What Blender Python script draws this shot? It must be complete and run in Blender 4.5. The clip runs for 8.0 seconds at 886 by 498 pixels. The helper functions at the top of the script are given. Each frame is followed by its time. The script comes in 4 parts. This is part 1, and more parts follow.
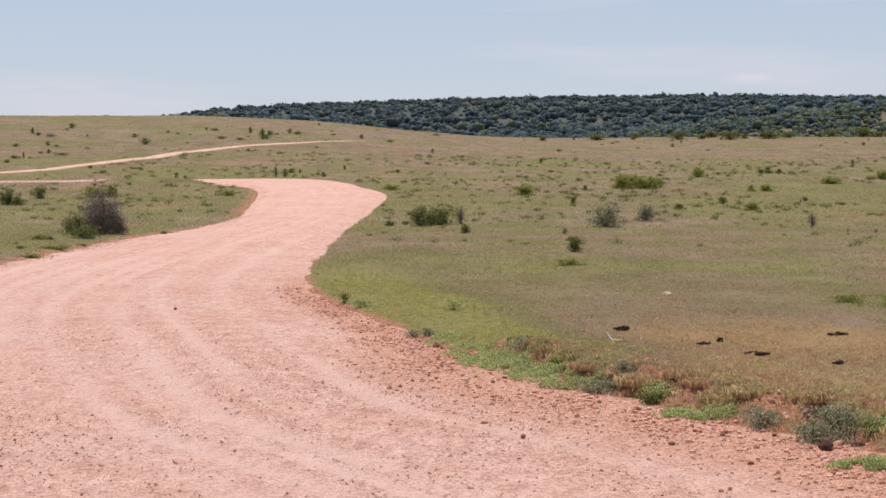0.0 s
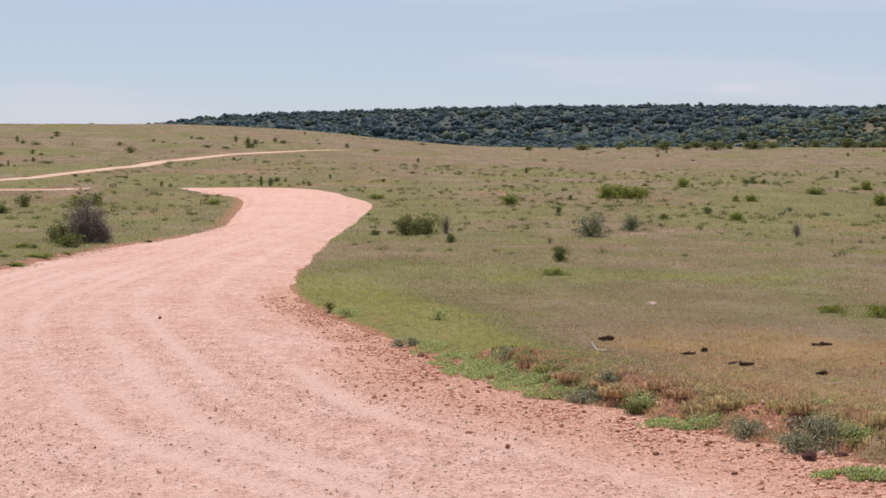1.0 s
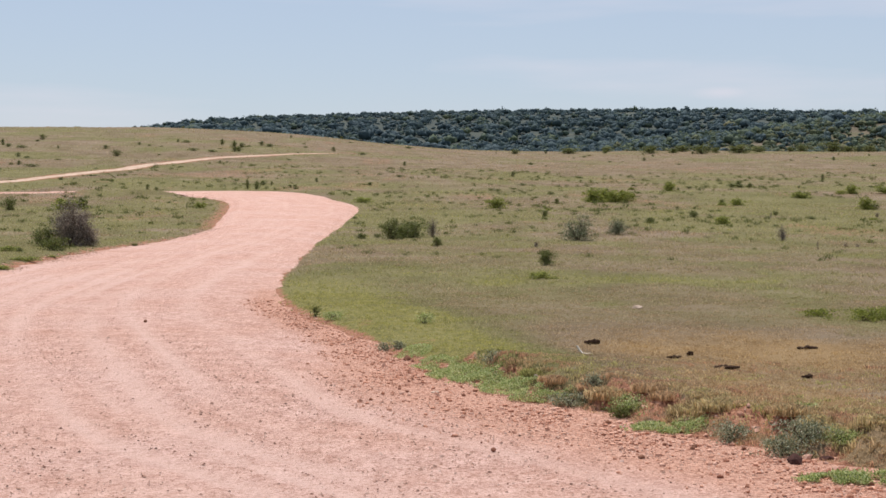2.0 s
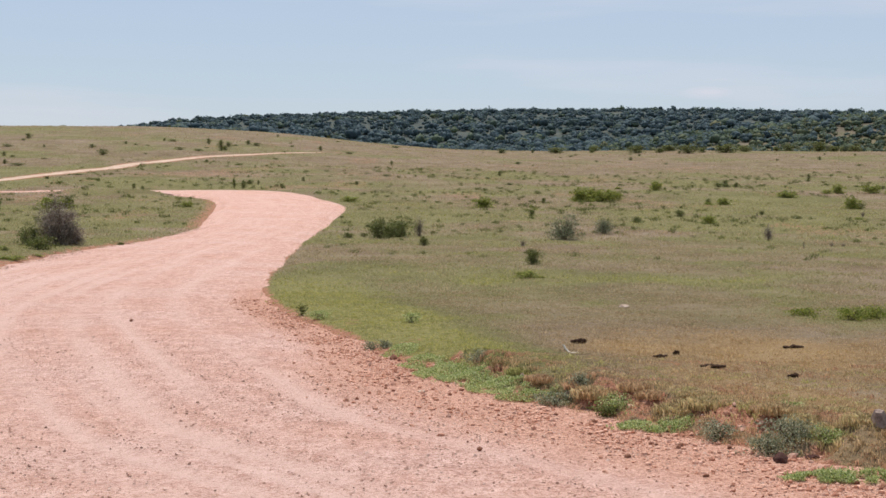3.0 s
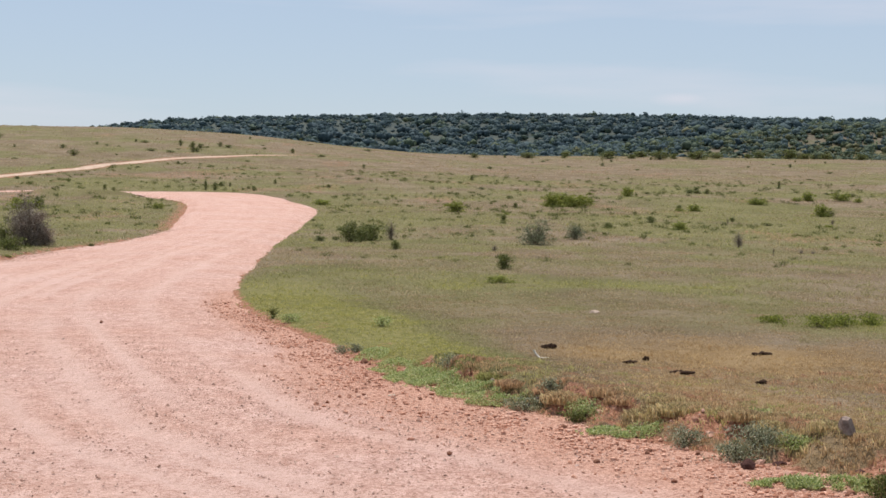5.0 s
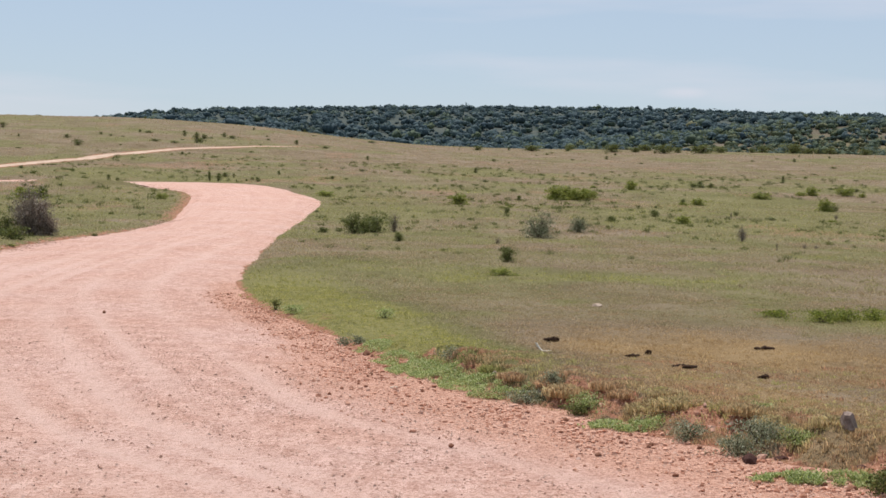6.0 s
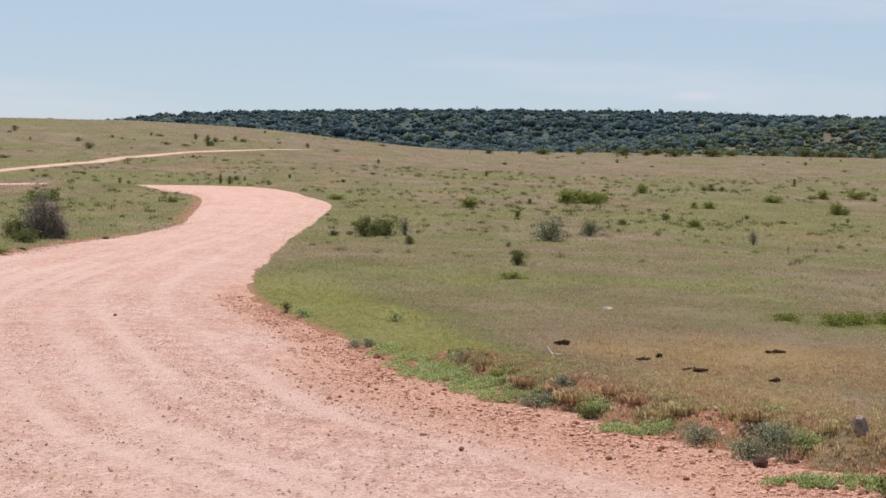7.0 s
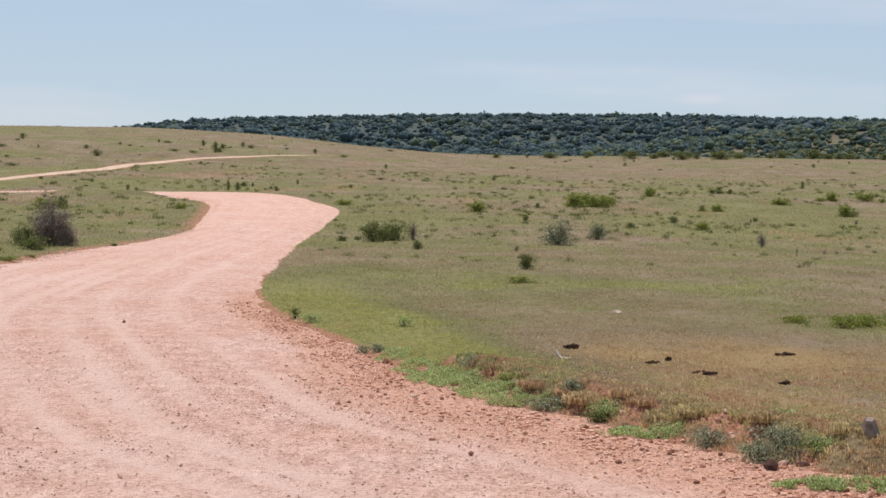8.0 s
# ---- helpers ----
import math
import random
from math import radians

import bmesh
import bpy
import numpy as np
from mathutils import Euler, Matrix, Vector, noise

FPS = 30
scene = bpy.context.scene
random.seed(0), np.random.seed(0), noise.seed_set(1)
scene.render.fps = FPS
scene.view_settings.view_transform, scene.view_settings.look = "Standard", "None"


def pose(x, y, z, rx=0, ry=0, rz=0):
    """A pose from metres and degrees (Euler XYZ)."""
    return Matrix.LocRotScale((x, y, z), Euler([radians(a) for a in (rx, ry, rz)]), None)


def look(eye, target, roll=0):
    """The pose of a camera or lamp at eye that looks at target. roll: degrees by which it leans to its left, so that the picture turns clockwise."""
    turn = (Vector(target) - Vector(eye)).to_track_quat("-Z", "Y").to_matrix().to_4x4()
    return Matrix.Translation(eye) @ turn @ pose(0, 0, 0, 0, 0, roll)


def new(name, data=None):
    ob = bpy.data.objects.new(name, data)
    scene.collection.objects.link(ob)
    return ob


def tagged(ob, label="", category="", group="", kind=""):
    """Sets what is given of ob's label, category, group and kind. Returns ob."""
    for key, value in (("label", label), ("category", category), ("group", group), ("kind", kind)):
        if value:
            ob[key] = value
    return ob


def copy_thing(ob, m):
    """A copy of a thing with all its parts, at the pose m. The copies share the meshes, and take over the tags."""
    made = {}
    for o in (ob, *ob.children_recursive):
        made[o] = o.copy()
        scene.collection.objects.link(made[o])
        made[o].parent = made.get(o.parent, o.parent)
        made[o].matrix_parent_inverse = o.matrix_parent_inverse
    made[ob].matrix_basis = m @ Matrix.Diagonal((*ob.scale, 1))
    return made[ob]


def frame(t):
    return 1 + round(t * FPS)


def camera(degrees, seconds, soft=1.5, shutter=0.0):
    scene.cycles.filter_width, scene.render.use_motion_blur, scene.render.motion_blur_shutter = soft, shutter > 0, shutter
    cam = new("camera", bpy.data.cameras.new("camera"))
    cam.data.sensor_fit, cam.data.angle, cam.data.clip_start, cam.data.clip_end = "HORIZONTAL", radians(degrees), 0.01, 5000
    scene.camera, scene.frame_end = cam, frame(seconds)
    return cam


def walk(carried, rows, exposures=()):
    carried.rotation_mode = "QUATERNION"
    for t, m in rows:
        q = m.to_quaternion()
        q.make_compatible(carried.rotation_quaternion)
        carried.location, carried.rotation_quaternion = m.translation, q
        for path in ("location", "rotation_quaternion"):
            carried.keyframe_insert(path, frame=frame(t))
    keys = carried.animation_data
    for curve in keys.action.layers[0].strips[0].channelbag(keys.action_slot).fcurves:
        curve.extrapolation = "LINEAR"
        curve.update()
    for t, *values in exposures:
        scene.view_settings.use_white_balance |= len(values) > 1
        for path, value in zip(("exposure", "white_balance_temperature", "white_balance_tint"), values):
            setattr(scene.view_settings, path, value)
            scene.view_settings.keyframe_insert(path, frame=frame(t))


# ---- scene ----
cam = camera(32.96, 8.0, soft=1.5)
EYE = 2.0
# seconds, east, north, up from the first eye, yaw, pitch, roll
ROWS = [
    (0.0, 0.0000, 0.0000, 0.0000, 0.0000, -2.8301, 0.0000),
    (0.5, 0.0034, -0.0050, 0.0022, -0.2571, -2.6467, -0.0730),
    (1.0, 0.0039, -0.0068, 0.0036, -0.5569, -2.4715, -0.1639),
    (1.5, 0.0066, 0.0019, 0.0034, -0.8395, -2.3497, -0.2023),
    (1.7, 0.0077, 0.0031, 0.0028, -0.9410, -2.3300, -0.2110),
    (2.8, 0.0134, 0.0097, -0.0005, -1.4445, -2.3540, -0.2500),
    (3.0, 0.0144, 0.0109, -0.0011, -1.5742, -2.3561, -0.2674),
    (3.5, 0.0167, 0.0010, 0.0022, -1.9132, -2.3065, -0.3948),
    (4.0, 0.0168, 0.0014, 0.0051, -2.2693, -2.2108, -0.5694),
    (4.5, 0.0115, -0.0248, 0.0070, -2.5459, -2.1381, -0.6570),
    (4.7, 0.0118, -0.0242, 0.0072, -2.6060, -2.1380, -0.7050),
    (5.25, 0.0127, -0.0224, 0.0077, -2.6750, -2.3000, -0.9400),
    (5.8, 0.0137, -0.0211, 0.0081, -2.5980, -2.4760, -1.1550),
    (6.0, 0.0140, -0.0206, 0.0082, -2.5436, -2.4939, -1.2046),
    (6.5, 0.0145, -0.0126, 0.0065, -2.3638, -2.4836, -1.2971),
    (7.0, 0.0164, -0.0152, 0.0053, -2.1309, -2.3762, -1.2220),
    (7.5, 0.0172, -0.0033, 0.0038, -1.9332, -2.2640, -1.0354),
    (8.0, 0.0170, -0.0077, 0.0047, -1.8149, -2.2040, -0.8100),
]
walk(cam, [(t, pose(x, y, EYE + z, 0, 0, yaw) @ pose(0, 0, 0, pitch) @ pose(0, 0, 0, 0, roll) @ pose(0, 0, 0, 90))
           for t, x, y, z, yaw, pitch, roll in ROWS], [(0.0, 0.0, 6750, 20), (1.5, 0.0, 6600, 17), (4.5, 0.0, 6500, 14), (8.0, 0.0, 6450, 12.5)])

# ---- light: high sun ahead, clear pale sky ----
SUN_ELEVATION, SUN_AZIMUTH = 68.0, -10.0     # degrees; azimuth from north, minus is west
world = bpy.data.worlds.new("sky")
scene.world = world
world.use_nodes = True
wn, wl = world.node_tree.nodes, world.node_tree.links
wn.clear()
sky = wn.new("ShaderNodeTexSky")
sky.sky_type = "NISHITA"
sky.sun_disc = False
sky.sun_elevation = radians(SUN_ELEVATION)
sky.sun_rotation = radians(SUN_AZIMUTH)
sky.altitude = 200
sky.air_density, sky.dust_density, sky.ozone_density = 1.0, 0.35, 3.0
back = wn.new("ShaderNodeBackground")
back.inputs["Strength"].default_value = 0.097
wout = wn.new("ShaderNodeOutputWorld")
veil = wn.new("ShaderNodeMix")               # a thin even haze over the blue
veil.data_type = "RGBA"
veil.inputs[0].default_value = 0.6
veil.inputs[7].default_value = (5.3, 6.4, 7.6, 1)
wl.new(sky.outputs[0], veil.inputs[6])
cirrus = wn.new("ShaderNodeTexNoise")         # faint streaks of high cloud
cirrus.inputs["Scale"].default_value, cirrus.inputs["Detail"].default_value = 3.0, 5.0
wmap = wn.new("ShaderNodeMapping")
wmap.inputs["Scale"].default_value = (1.0, 1.0, 9.0)
wmap.inputs["Location"].default_value = (0.3, 0.0, 0.0)
wl.new(wn.new("ShaderNodeTexCoord").outputs["Generated"], wmap.inputs["Vector"])
wl.new(wmap.outputs[0], cirrus.inputs["Vector"])
wramp = wn.new("ShaderNodeValToRGB")
wramp.color_ramp.elements[0].position, wramp.color_ramp.elements[1].position = 0.5, 0.74
wramp.color_ramp.elements[1].color = (0.5, 0.5, 0.5, 1)
wl.new(cirrus.outputs["Fac"], wramp.inputs[0])
cloudy = wn.new("ShaderNodeMix")
cloudy.data_type = "RGBA"
cloudy.inputs[7].default_value = (7.6, 7.6, 8.2, 1)
wisp = wn.new("ShaderNodeVectorMath")           # a small thin cloud low over the hill
wisp.operation = "SUBTRACT"
wisp.inputs[1].default_value = (0.2004, 0.9773, 0.0632)
wisp_scale = wn.new("ShaderNodeVectorMath")
wisp_scale.operation = "MULTIPLY"
wisp_scale.inputs[1].default_value = (44.0, 44.0, 210.0)
wisp_length = wn.new("ShaderNodeVectorMath")
wisp_length.operation = "LENGTH"
wl.new(wmap.inputs["Vector"].links[0].from_socket, wisp.inputs[0])
wl.new(wisp.outputs[0], wisp_scale.inputs[0])
wl.new(wisp_scale.outputs[0], wisp_length.inputs[0])
wisp_fade = wn.new("ShaderNodeMapRange")
wisp_fade.inputs["From Min"].default_value, wisp_fade.inputs["From Max"].default_value = 0.2, 1.3
wisp_fade.inputs["To Min"].default_value, wisp_fade.inputs["To Max"].default_value = 0.55, 0.0
wl.new(wisp_length.outputs["Value"], wisp_fade.inputs["Value"])
wisp_sum = wn.new("ShaderNodeMath")
wisp_sum.operation = "MAXIMUM"
wl.new(wramp.outputs[0], wisp_sum.inputs[0])
wl.new(wisp_fade.outputs[0], wisp_sum.inputs[1])
wl.new(wisp_sum.outputs[0], cloudy.inputs[0])
wl.new(veil.outputs[2], cloudy.inputs[6])
wl.new(cloudy.outputs[2], back.inputs[0])
wl.new(back.outputs[0], wout.inputs[0])
sun_data = bpy.data.lights.new("sun", "SUN")
sun_data.energy, sun_data.angle, sun_data.color = 4.5, radians(0.53), (1.0, 0.955, 0.9)
sun = new("sun", sun_data)
se, sa = radians(SUN_ELEVATION), radians(SUN_AZIMUTH)
toward = Vector((math.sin(sa) * math.cos(se), math.cos(sa) * math.cos(se), math.sin(se)))
sun.matrix_world = look(toward * 60, (0, 0, 0))


# ---- numbers: noise, terrain, roads ----
rng = np.random.default_rng(7)


def hash2(i, j, seed):
    n = (i.astype(np.int64) * 374761393 + j.astype(np.int64) * 668265263 + seed * 1442695041) & 0x7FFFFFFF
    n = ((n ^ (n >> 13)) * 1274126177) & 0x7FFFFFFF
    return ((n ^ (n >> 16)) & 0xFFFF) / 65535.0


def vnoise(x, y, seed=0):
    """Smooth value noise, 0 to 1."""
    xi, yi = np.floor(x), np.floor(y)
    fx, fy = x - xi, y - yi
    fx, fy = fx * fx * (3 - 2 * fx), fy * fy * (3 - 2 * fy)
    a, b = hash2(xi, yi, seed), hash2(xi + 1, yi, seed)
    c, d = hash2(xi, yi + 1, seed), hash2(xi + 1, yi + 1, seed)
    return (a * (1 - fx) + b * fx) * (1 - fy) + (c * (1 - fx) + d * fx) * fy


def fbm(x, y, seed=0, octaves=3):
    total, amp, norm = 0.0, 1.0, 0.0
    for k in range(octaves):
        total = total + amp * vnoise(x * 2 ** k, y * 2 ** k, seed + 17 * k)
        norm += amp
        amp *= 0.5
    return total / norm


def sig(v):
    return 1 / (1 + np.exp(-np.clip(v, -40, 40)))


def softplus(v):
    return np.log1p(np.exp(-np.abs(v))) + np.maximum(v, 0)


def smooth(a, b, v):
    u = np.clip((v - a) / (b - a), 0, 1)
    return u * u * (3 - 2 * u)


def base_height(X, Y):
    """The lie of the land: flat by the road, a rising plain, a ridge on the left, a wooded hill behind."""
    X, Y = np.asarray(X, float), np.asarray(Y, float)
    rise = 0.045 - 0.0017 * np.exp(-((X - 14) / 22) ** 2) - 0.0015 * sig((X - 2) / 6)
    z = rise * 15 * (softplus((Y - 75) / 15) - softplus((Y - 300) / 15))
    z -= 0.02 * 20 * softplus((Y - 320) / 20) * (1 - sig((Y - 420) / 25))
    z += 4.0 * sig(-(X + 15) / 11) * sig((Y - 190) / 35) * (1 - sig((Y - 380) / 30))
    z += 0.35 * sig(-(X + 15) / 11) * sig((Y - 235) / 12) * (1 - sig((Y - 380) / 30))
    hill = (35.4 + 0.0175 * np.clip(X + 100, -100, 210) + 1.1 * sig((X + 10) / 12) - 0.5 * sig((X - 130) / 15)) * sig((X + 155) / 22)
    far = sig((Y - 400) / 22)
    z = z * (1 - far) + far * 6 + (hill - 6) * sig((Y - 550) / 55)
    z += 0.4 * np.exp(-((X + 19.5) / 3.5) ** 4 - ((Y - 100.3) / 2.0) ** 2)
    z += (3.0 + 9.0 * smooth(55, 150, X)) * smooth(35, 75, X) * np.exp(-((Y - 440) / 48) ** 2)
    return z


# centre line: east, north, half width
ROAD = [(5, -40, 3.8), (5, -16, 3.8), (4, -6, 3.8), (2.4, 3, 3.9), (0.1, 8.7, 3.75), (-2.2, 12.2, 3.9), (-3.4, 15.5, 3.9),
        (-4.9, 20.5, 3.9), (-5.9, 25, 3.75), (-6.3, 30, 3.5), (-6.5, 37, 3.4), (-6.4, 46, 3.1), (-6.0, 54, 2.5),
        (-5.9, 63, 2.5), (-6.3, 72, 2.9), (-6.75, 83.4, 3.45), (-7.25, 89.6, 3.65), (-8.15, 95, 3.8), (-9.5, 99, 4.1), (-11.5, 103.1, 4.8),
        (-14, 104.7, 3.7), (-18, 105.2, 1.6), (-24, 104.2, 0.7), (-30, 102.2, 0.55), (-60, 99, 0.55)]
TRACK = [(-70, 92, 0.9), (-46, 104, 0.9), (-34, 119, 0.9), (-31.1, 125.4, 0.95), (-28.5, 136, 1.0), (-26.3, 152, 1.05), (-25.0, 163, 1.0), (-23.0, 171, 0.9),
         (-20.3, 176, 0.8), (-17.6, 181, 0.7), (-15.6, 186, 0.65), (-12.8, 195, 0.55), (-10.5, 201, 0.3)]


def curve_samples(points, step):
    """Points along a smooth line through the given ones."""
    p = np.array(points, float)
    out = []
    for k in range(len(p) - 1):
        a, b, c, d = p[max(k - 1, 0)], p[k], p[k + 1], p[min(k + 2, len(p) - 1)]
        n = max(2, int(np.hypot(*(c - b)[:2]) / step))
        u = (np.arange(n) / n)[:, None]
        out.append(0.5 * (2 * b + (c - a) * u + (2 * a - 5 * b + 4 * c - d) * u ** 2 + (3 * b - a - 3 * c + d) * u ** 3))
    out.append(p[-1:])
    return np.concatenate(out)


ROAD_LINE, TRACK_LINE = curve_samples(ROAD, 0.5), curve_samples(TRACK, 1.5)


def road_distance(X, Y, line=ROAD_LINE):
    """Metres from the road's edge, minus inside."""
    X, Y = np.asarray(X, float), np.asarray(Y, float)
    flat, best = np.c_[X.ravel(), Y.ravel()], np.full(X.size, 1e6)
    box = (flat[:, 0] > line[:, 0].min() - 9) & (flat[:, 0] < line[:, 0].max() + 9) & (flat[:, 1] > line[:, 1].min() - 9) & (flat[:, 1] < line[:, 1].max() + 9)
    idx = np.flatnonzero(box)
    for part_of in np.array_split(idx, max(1, len(idx) // 4000)):
        q = flat[part_of]
        d = np.hypot(q[:, :1] - line[:, 0], q[:, 1:] - line[:, 1]) - line[:, 2]
        best[part_of] = d.min(1)
    return best.reshape(X.shape)


# bare hollows of the eroded bank: east, north, radius
HOLLOWS = [(2.92, 12.45, 0.12), (2.96, 12.22, 0.09), (2.35, 13.45, 0.1), (2.6, 13.32, 0.07), (1.24, 15.1, 0.12), (1.42, 14.6, 0.14),
           (0.65, 17.0, 0.15), (1.07, 15.97, 0.1), (2.49, 12.96, 0.1), (3.24, 11.38, 0.12)]


def ground_height(X, Y, d=None):
    d = road_distance(X, Y) if d is None else d
    wob = 0.5 * (fbm(X * 1.1, Y * 1.1, 3) - 0.5) * (1 - smooth(40, 70, Y))
    z = base_height(X, Y) - 0.15 * (1 - smooth(-0.35, 0.5, d + wob)) + 0.13 * smooth(0.35, 0.7, d + wob) * smooth(-1, 1, X) * (1 - smooth(16, 20, Y)) * (1 - smooth(0.8, 4, d))
    near = 1 - smooth(50, 90, Y)
    z += near * (0.07 * (fbm(X * 0.6, Y * 0.6, 5) - 0.5) + 0.05 * (fbm(X * 3.1, Y * 3.1, 6) - 0.5)) * smooth(-0.3, 0.6, d)
    z += (0.3 * (fbm(X * 3.2, Y * 3.2, 12) - 0.5) + 0.12 * (fbm(X * 8, Y * 8, 13, 2) - 0.5)) * np.exp(-((d - 0.5) / 0.38) ** 2) * smooth(0.3, 1.2, X) * (1 - smooth(17, 19, Y))
    for x, y, r in HOLLOWS:
        z -= 0.09 * smooth(1.5 * r, 0.7 * r, np.hypot(X - x, Y - y) + 0.5 * r * (fbm(X * 9, Y * 9, 14) - 0.5))
    z += 0.5 * (fbm(X * 0.06, Y * 0.06, 8) - 0.5) * smooth(40, 120, Y)
    return z


def road_height(X, Y, d):
    z = base_height(X, Y) - 0.08 * (1 - smooth(40, 60, Y)) + 0.035 * smooth(40, 60, Y) + 0.05 * smooth(0, -2.5, d)
    z += (0.03 * (fbm(X * 0.5, Y * 0.5, 21) - 0.5) + 0.012 * (fbm(X * 4, Y * 4, 22) - 0.5))
    z += 0.5 * (fbm(X * 0.06, Y * 0.06, 8) - 0.5) * smooth(40, 120, Y)
    z -= 0.09 * smooth(-0.4, 0.0, d) * smooth(40, 60, Y)
    return z


def road_across(X, Y):
    """Signed metres from the road's centre line, plus to its right, and the line's own northing there."""
    X, Y = np.asarray(X, float).ravel(), np.asarray(Y, float).ravel()
    line = ROAD_LINE[(ROAD_LINE[:, 1] > 0) & (ROAD_LINE[:, 1] < 60)]
    way = np.gradient(line[:, :2], axis=0)
    way /= np.linalg.norm(way, axis=1)[:, None]
    across, north = np.zeros(len(X)), np.zeros(len(X))
    for idx in np.array_split(np.arange(len(X)), max(1, len(X) // 8000)):
        k = ((X[idx, None] - line[:, 0]) ** 2 + (Y[idx, None] - line[:, 1]) ** 2).argmin(1)
        across[idx] = (X[idx] - line[k, 0]) * way[k, 1] - (Y[idx] - line[k, 1]) * way[k, 0]
        north[idx] = line[k, 1]
    return across, north


def wheel_tracks(X, Y, across, north):
    """How well swept the road is: 1 in the wheel tracks, 0 on the loose ridges between them."""
    track = np.zeros_like(X)
    for c, w in ((-2.7, 0.2), (-2.2, 0.17), (-1.55, 0.14), (-1.0, 0.3), (-0.35, 0.16), (0.2, 0.12), (0.65, 0.2), (1.1, 0.15), (2.0, 0.18)):
        shift = 0.6 * (vnoise(north * 0.1, north * 0 + 3 * c, 51) - 0.5)
        strong = 0.3 + 0.7 * smooth(0.3, 0.7, fbm(X * 0.35 + 9 * c, Y * 0.16, 52))
        track = np.maximum(track, strong * np.exp(-((across - c - shift) / w) ** 2))
    return track


def green_field(X, Y, d):
    """How green the grass is, -1 ochre, 0 dry, 1 lush."""
    g = 0.2 + 0.6 * smooth(0.42, 0.72, fbm(X * 0.16 + 3, Y * 0.09, 31, 4)) * (1 - 0.4 * smooth(100, 200, Y))
    g += 0.9 * (fbm(X * 0.05, Y * 0.22, 37, 4) - 0.5) * smooth(24, 34, Y)
    g += 0.3 * smooth(0.5, 0.7, fbm(X * 0.6, Y * 0.35, 35)) * (1 - smooth(70, 110, Y))
    g += 0.75 * (fbm(X * 0.2, Y * 0.3, 36, 4) - 0.5) * smooth(24, 34, Y) * (1 - 0.6 * smooth(70, 130, Y))
    g += 0.1 * smooth(22, 34, Y) + 0.3 * np.exp(-((X - 2.5) / 5) ** 2 - ((Y - 36) / 9) ** 2)
    g -= 0.1 * smooth(110, 190, Y) * sig(-(X + 8) / 8)
    g -= 0.22 * smooth(120, 230, Y) * sig((X + 4) / 6)
    g += 0.95 * np.exp(-((d - 0.7) / 1.4) ** 2) * smooth(14.5, 17.5, Y) * (1 - smooth(27, 36, Y)) * (X > -6)
    g += 0.4 * np.exp(-((d - 3.0) / 4.0) ** 2) * smooth(44, 60, Y) * (1 - smooth(100, 130, Y)) * (X > -6)
    g += 0.3 * np.exp(-((d - 1.4) / 1.6) ** 2) * (X < -6) * smooth(30, 36, Y) * (1 - smooth(48, 60, Y))
    g = np.clip(g, 0, 1 - 0.35 * smooth(26, 36, Y)) - 1.1 * smooth(0.8, 3.0, X) * (1 - smooth(17, 23, Y)) * (0.5 + fbm(X * 0.9, Y * 0.6, 39))
    return np.clip(g, -1, 1)


def bare_field(X, Y, d):
    """How bare the red soil lies: at the road's rims, in the hollows of the bank, along the inside of the bend."""
    s = 1 - smooth(-0.15, 0.5, d + 0.1 * smooth(24, 36, Y))
    s = np.maximum(s, (0.42 + 0.3 * smooth(0.8, 1.4, X)) * np.exp(-((d - 0.5) / 0.45) ** 2) * smooth(0.5, 0.7, fbm(X * 1.3, Y * 1.3, 41)) * (1 - smooth(22, 30, Y)))
    for x, y, r in HOLLOWS:
        s = np.maximum(s, 0.85 * np.exp(-((X - x) ** 2 + (Y - y) ** 2) / (1.35 * r) ** 2))
    s = np.maximum(s, 0.6 * np.exp(-((d - 0.1) / 1.2) ** 2) * (X < -7) * smooth(50, 66, Y) * (1 - smooth(96, 102, Y)))
    s = np.maximum(s, 0.62 * np.exp(-(d / 0.7) ** 2) * (X < -7) * (1 - smooth(50, 66, Y)))
    return np.maximum(s, 0.42 * smooth(0.56, 0.72, fbm(X * 0.22, Y * 0.12, 43, 4)) * smooth(26, 40, Y))


# ---- meshes and materials: helpers ----
def quick_mesh(name, verts, faces, material, attributes=(), flat=True):
    """A mesh from arrays of corners and of triangles or quads."""
    verts, faces = np.asarray(verts, np.float32), np.asarray(faces, np.int32)
    me = bpy.data.meshes.new(name)
    n, k = faces.shape
    me.vertices.add(len(verts))
    me.vertices.foreach_set("co", verts.ravel())
    me.loops.add(n * k)
    me.loops.foreach_set("vertex_index", faces.ravel())
    me.polygons.add(n)
    me.polygons.foreach_set("loop_start", np.arange(0, n * k, k, dtype=np.int32))
    me.polygons.foreach_set("loop_total", np.full(n, k, np.int32))
    me.polygons.foreach_set("use_smooth", np.full(n, not flat))
    for key, values in attributes:
        a = me.attributes.new(key, "FLOAT", "POINT")
        a.data.foreach_set("value", np.asarray(values, np.float32))
    me.update(calc_edges=True)
    me.materials.append(material)
    return me


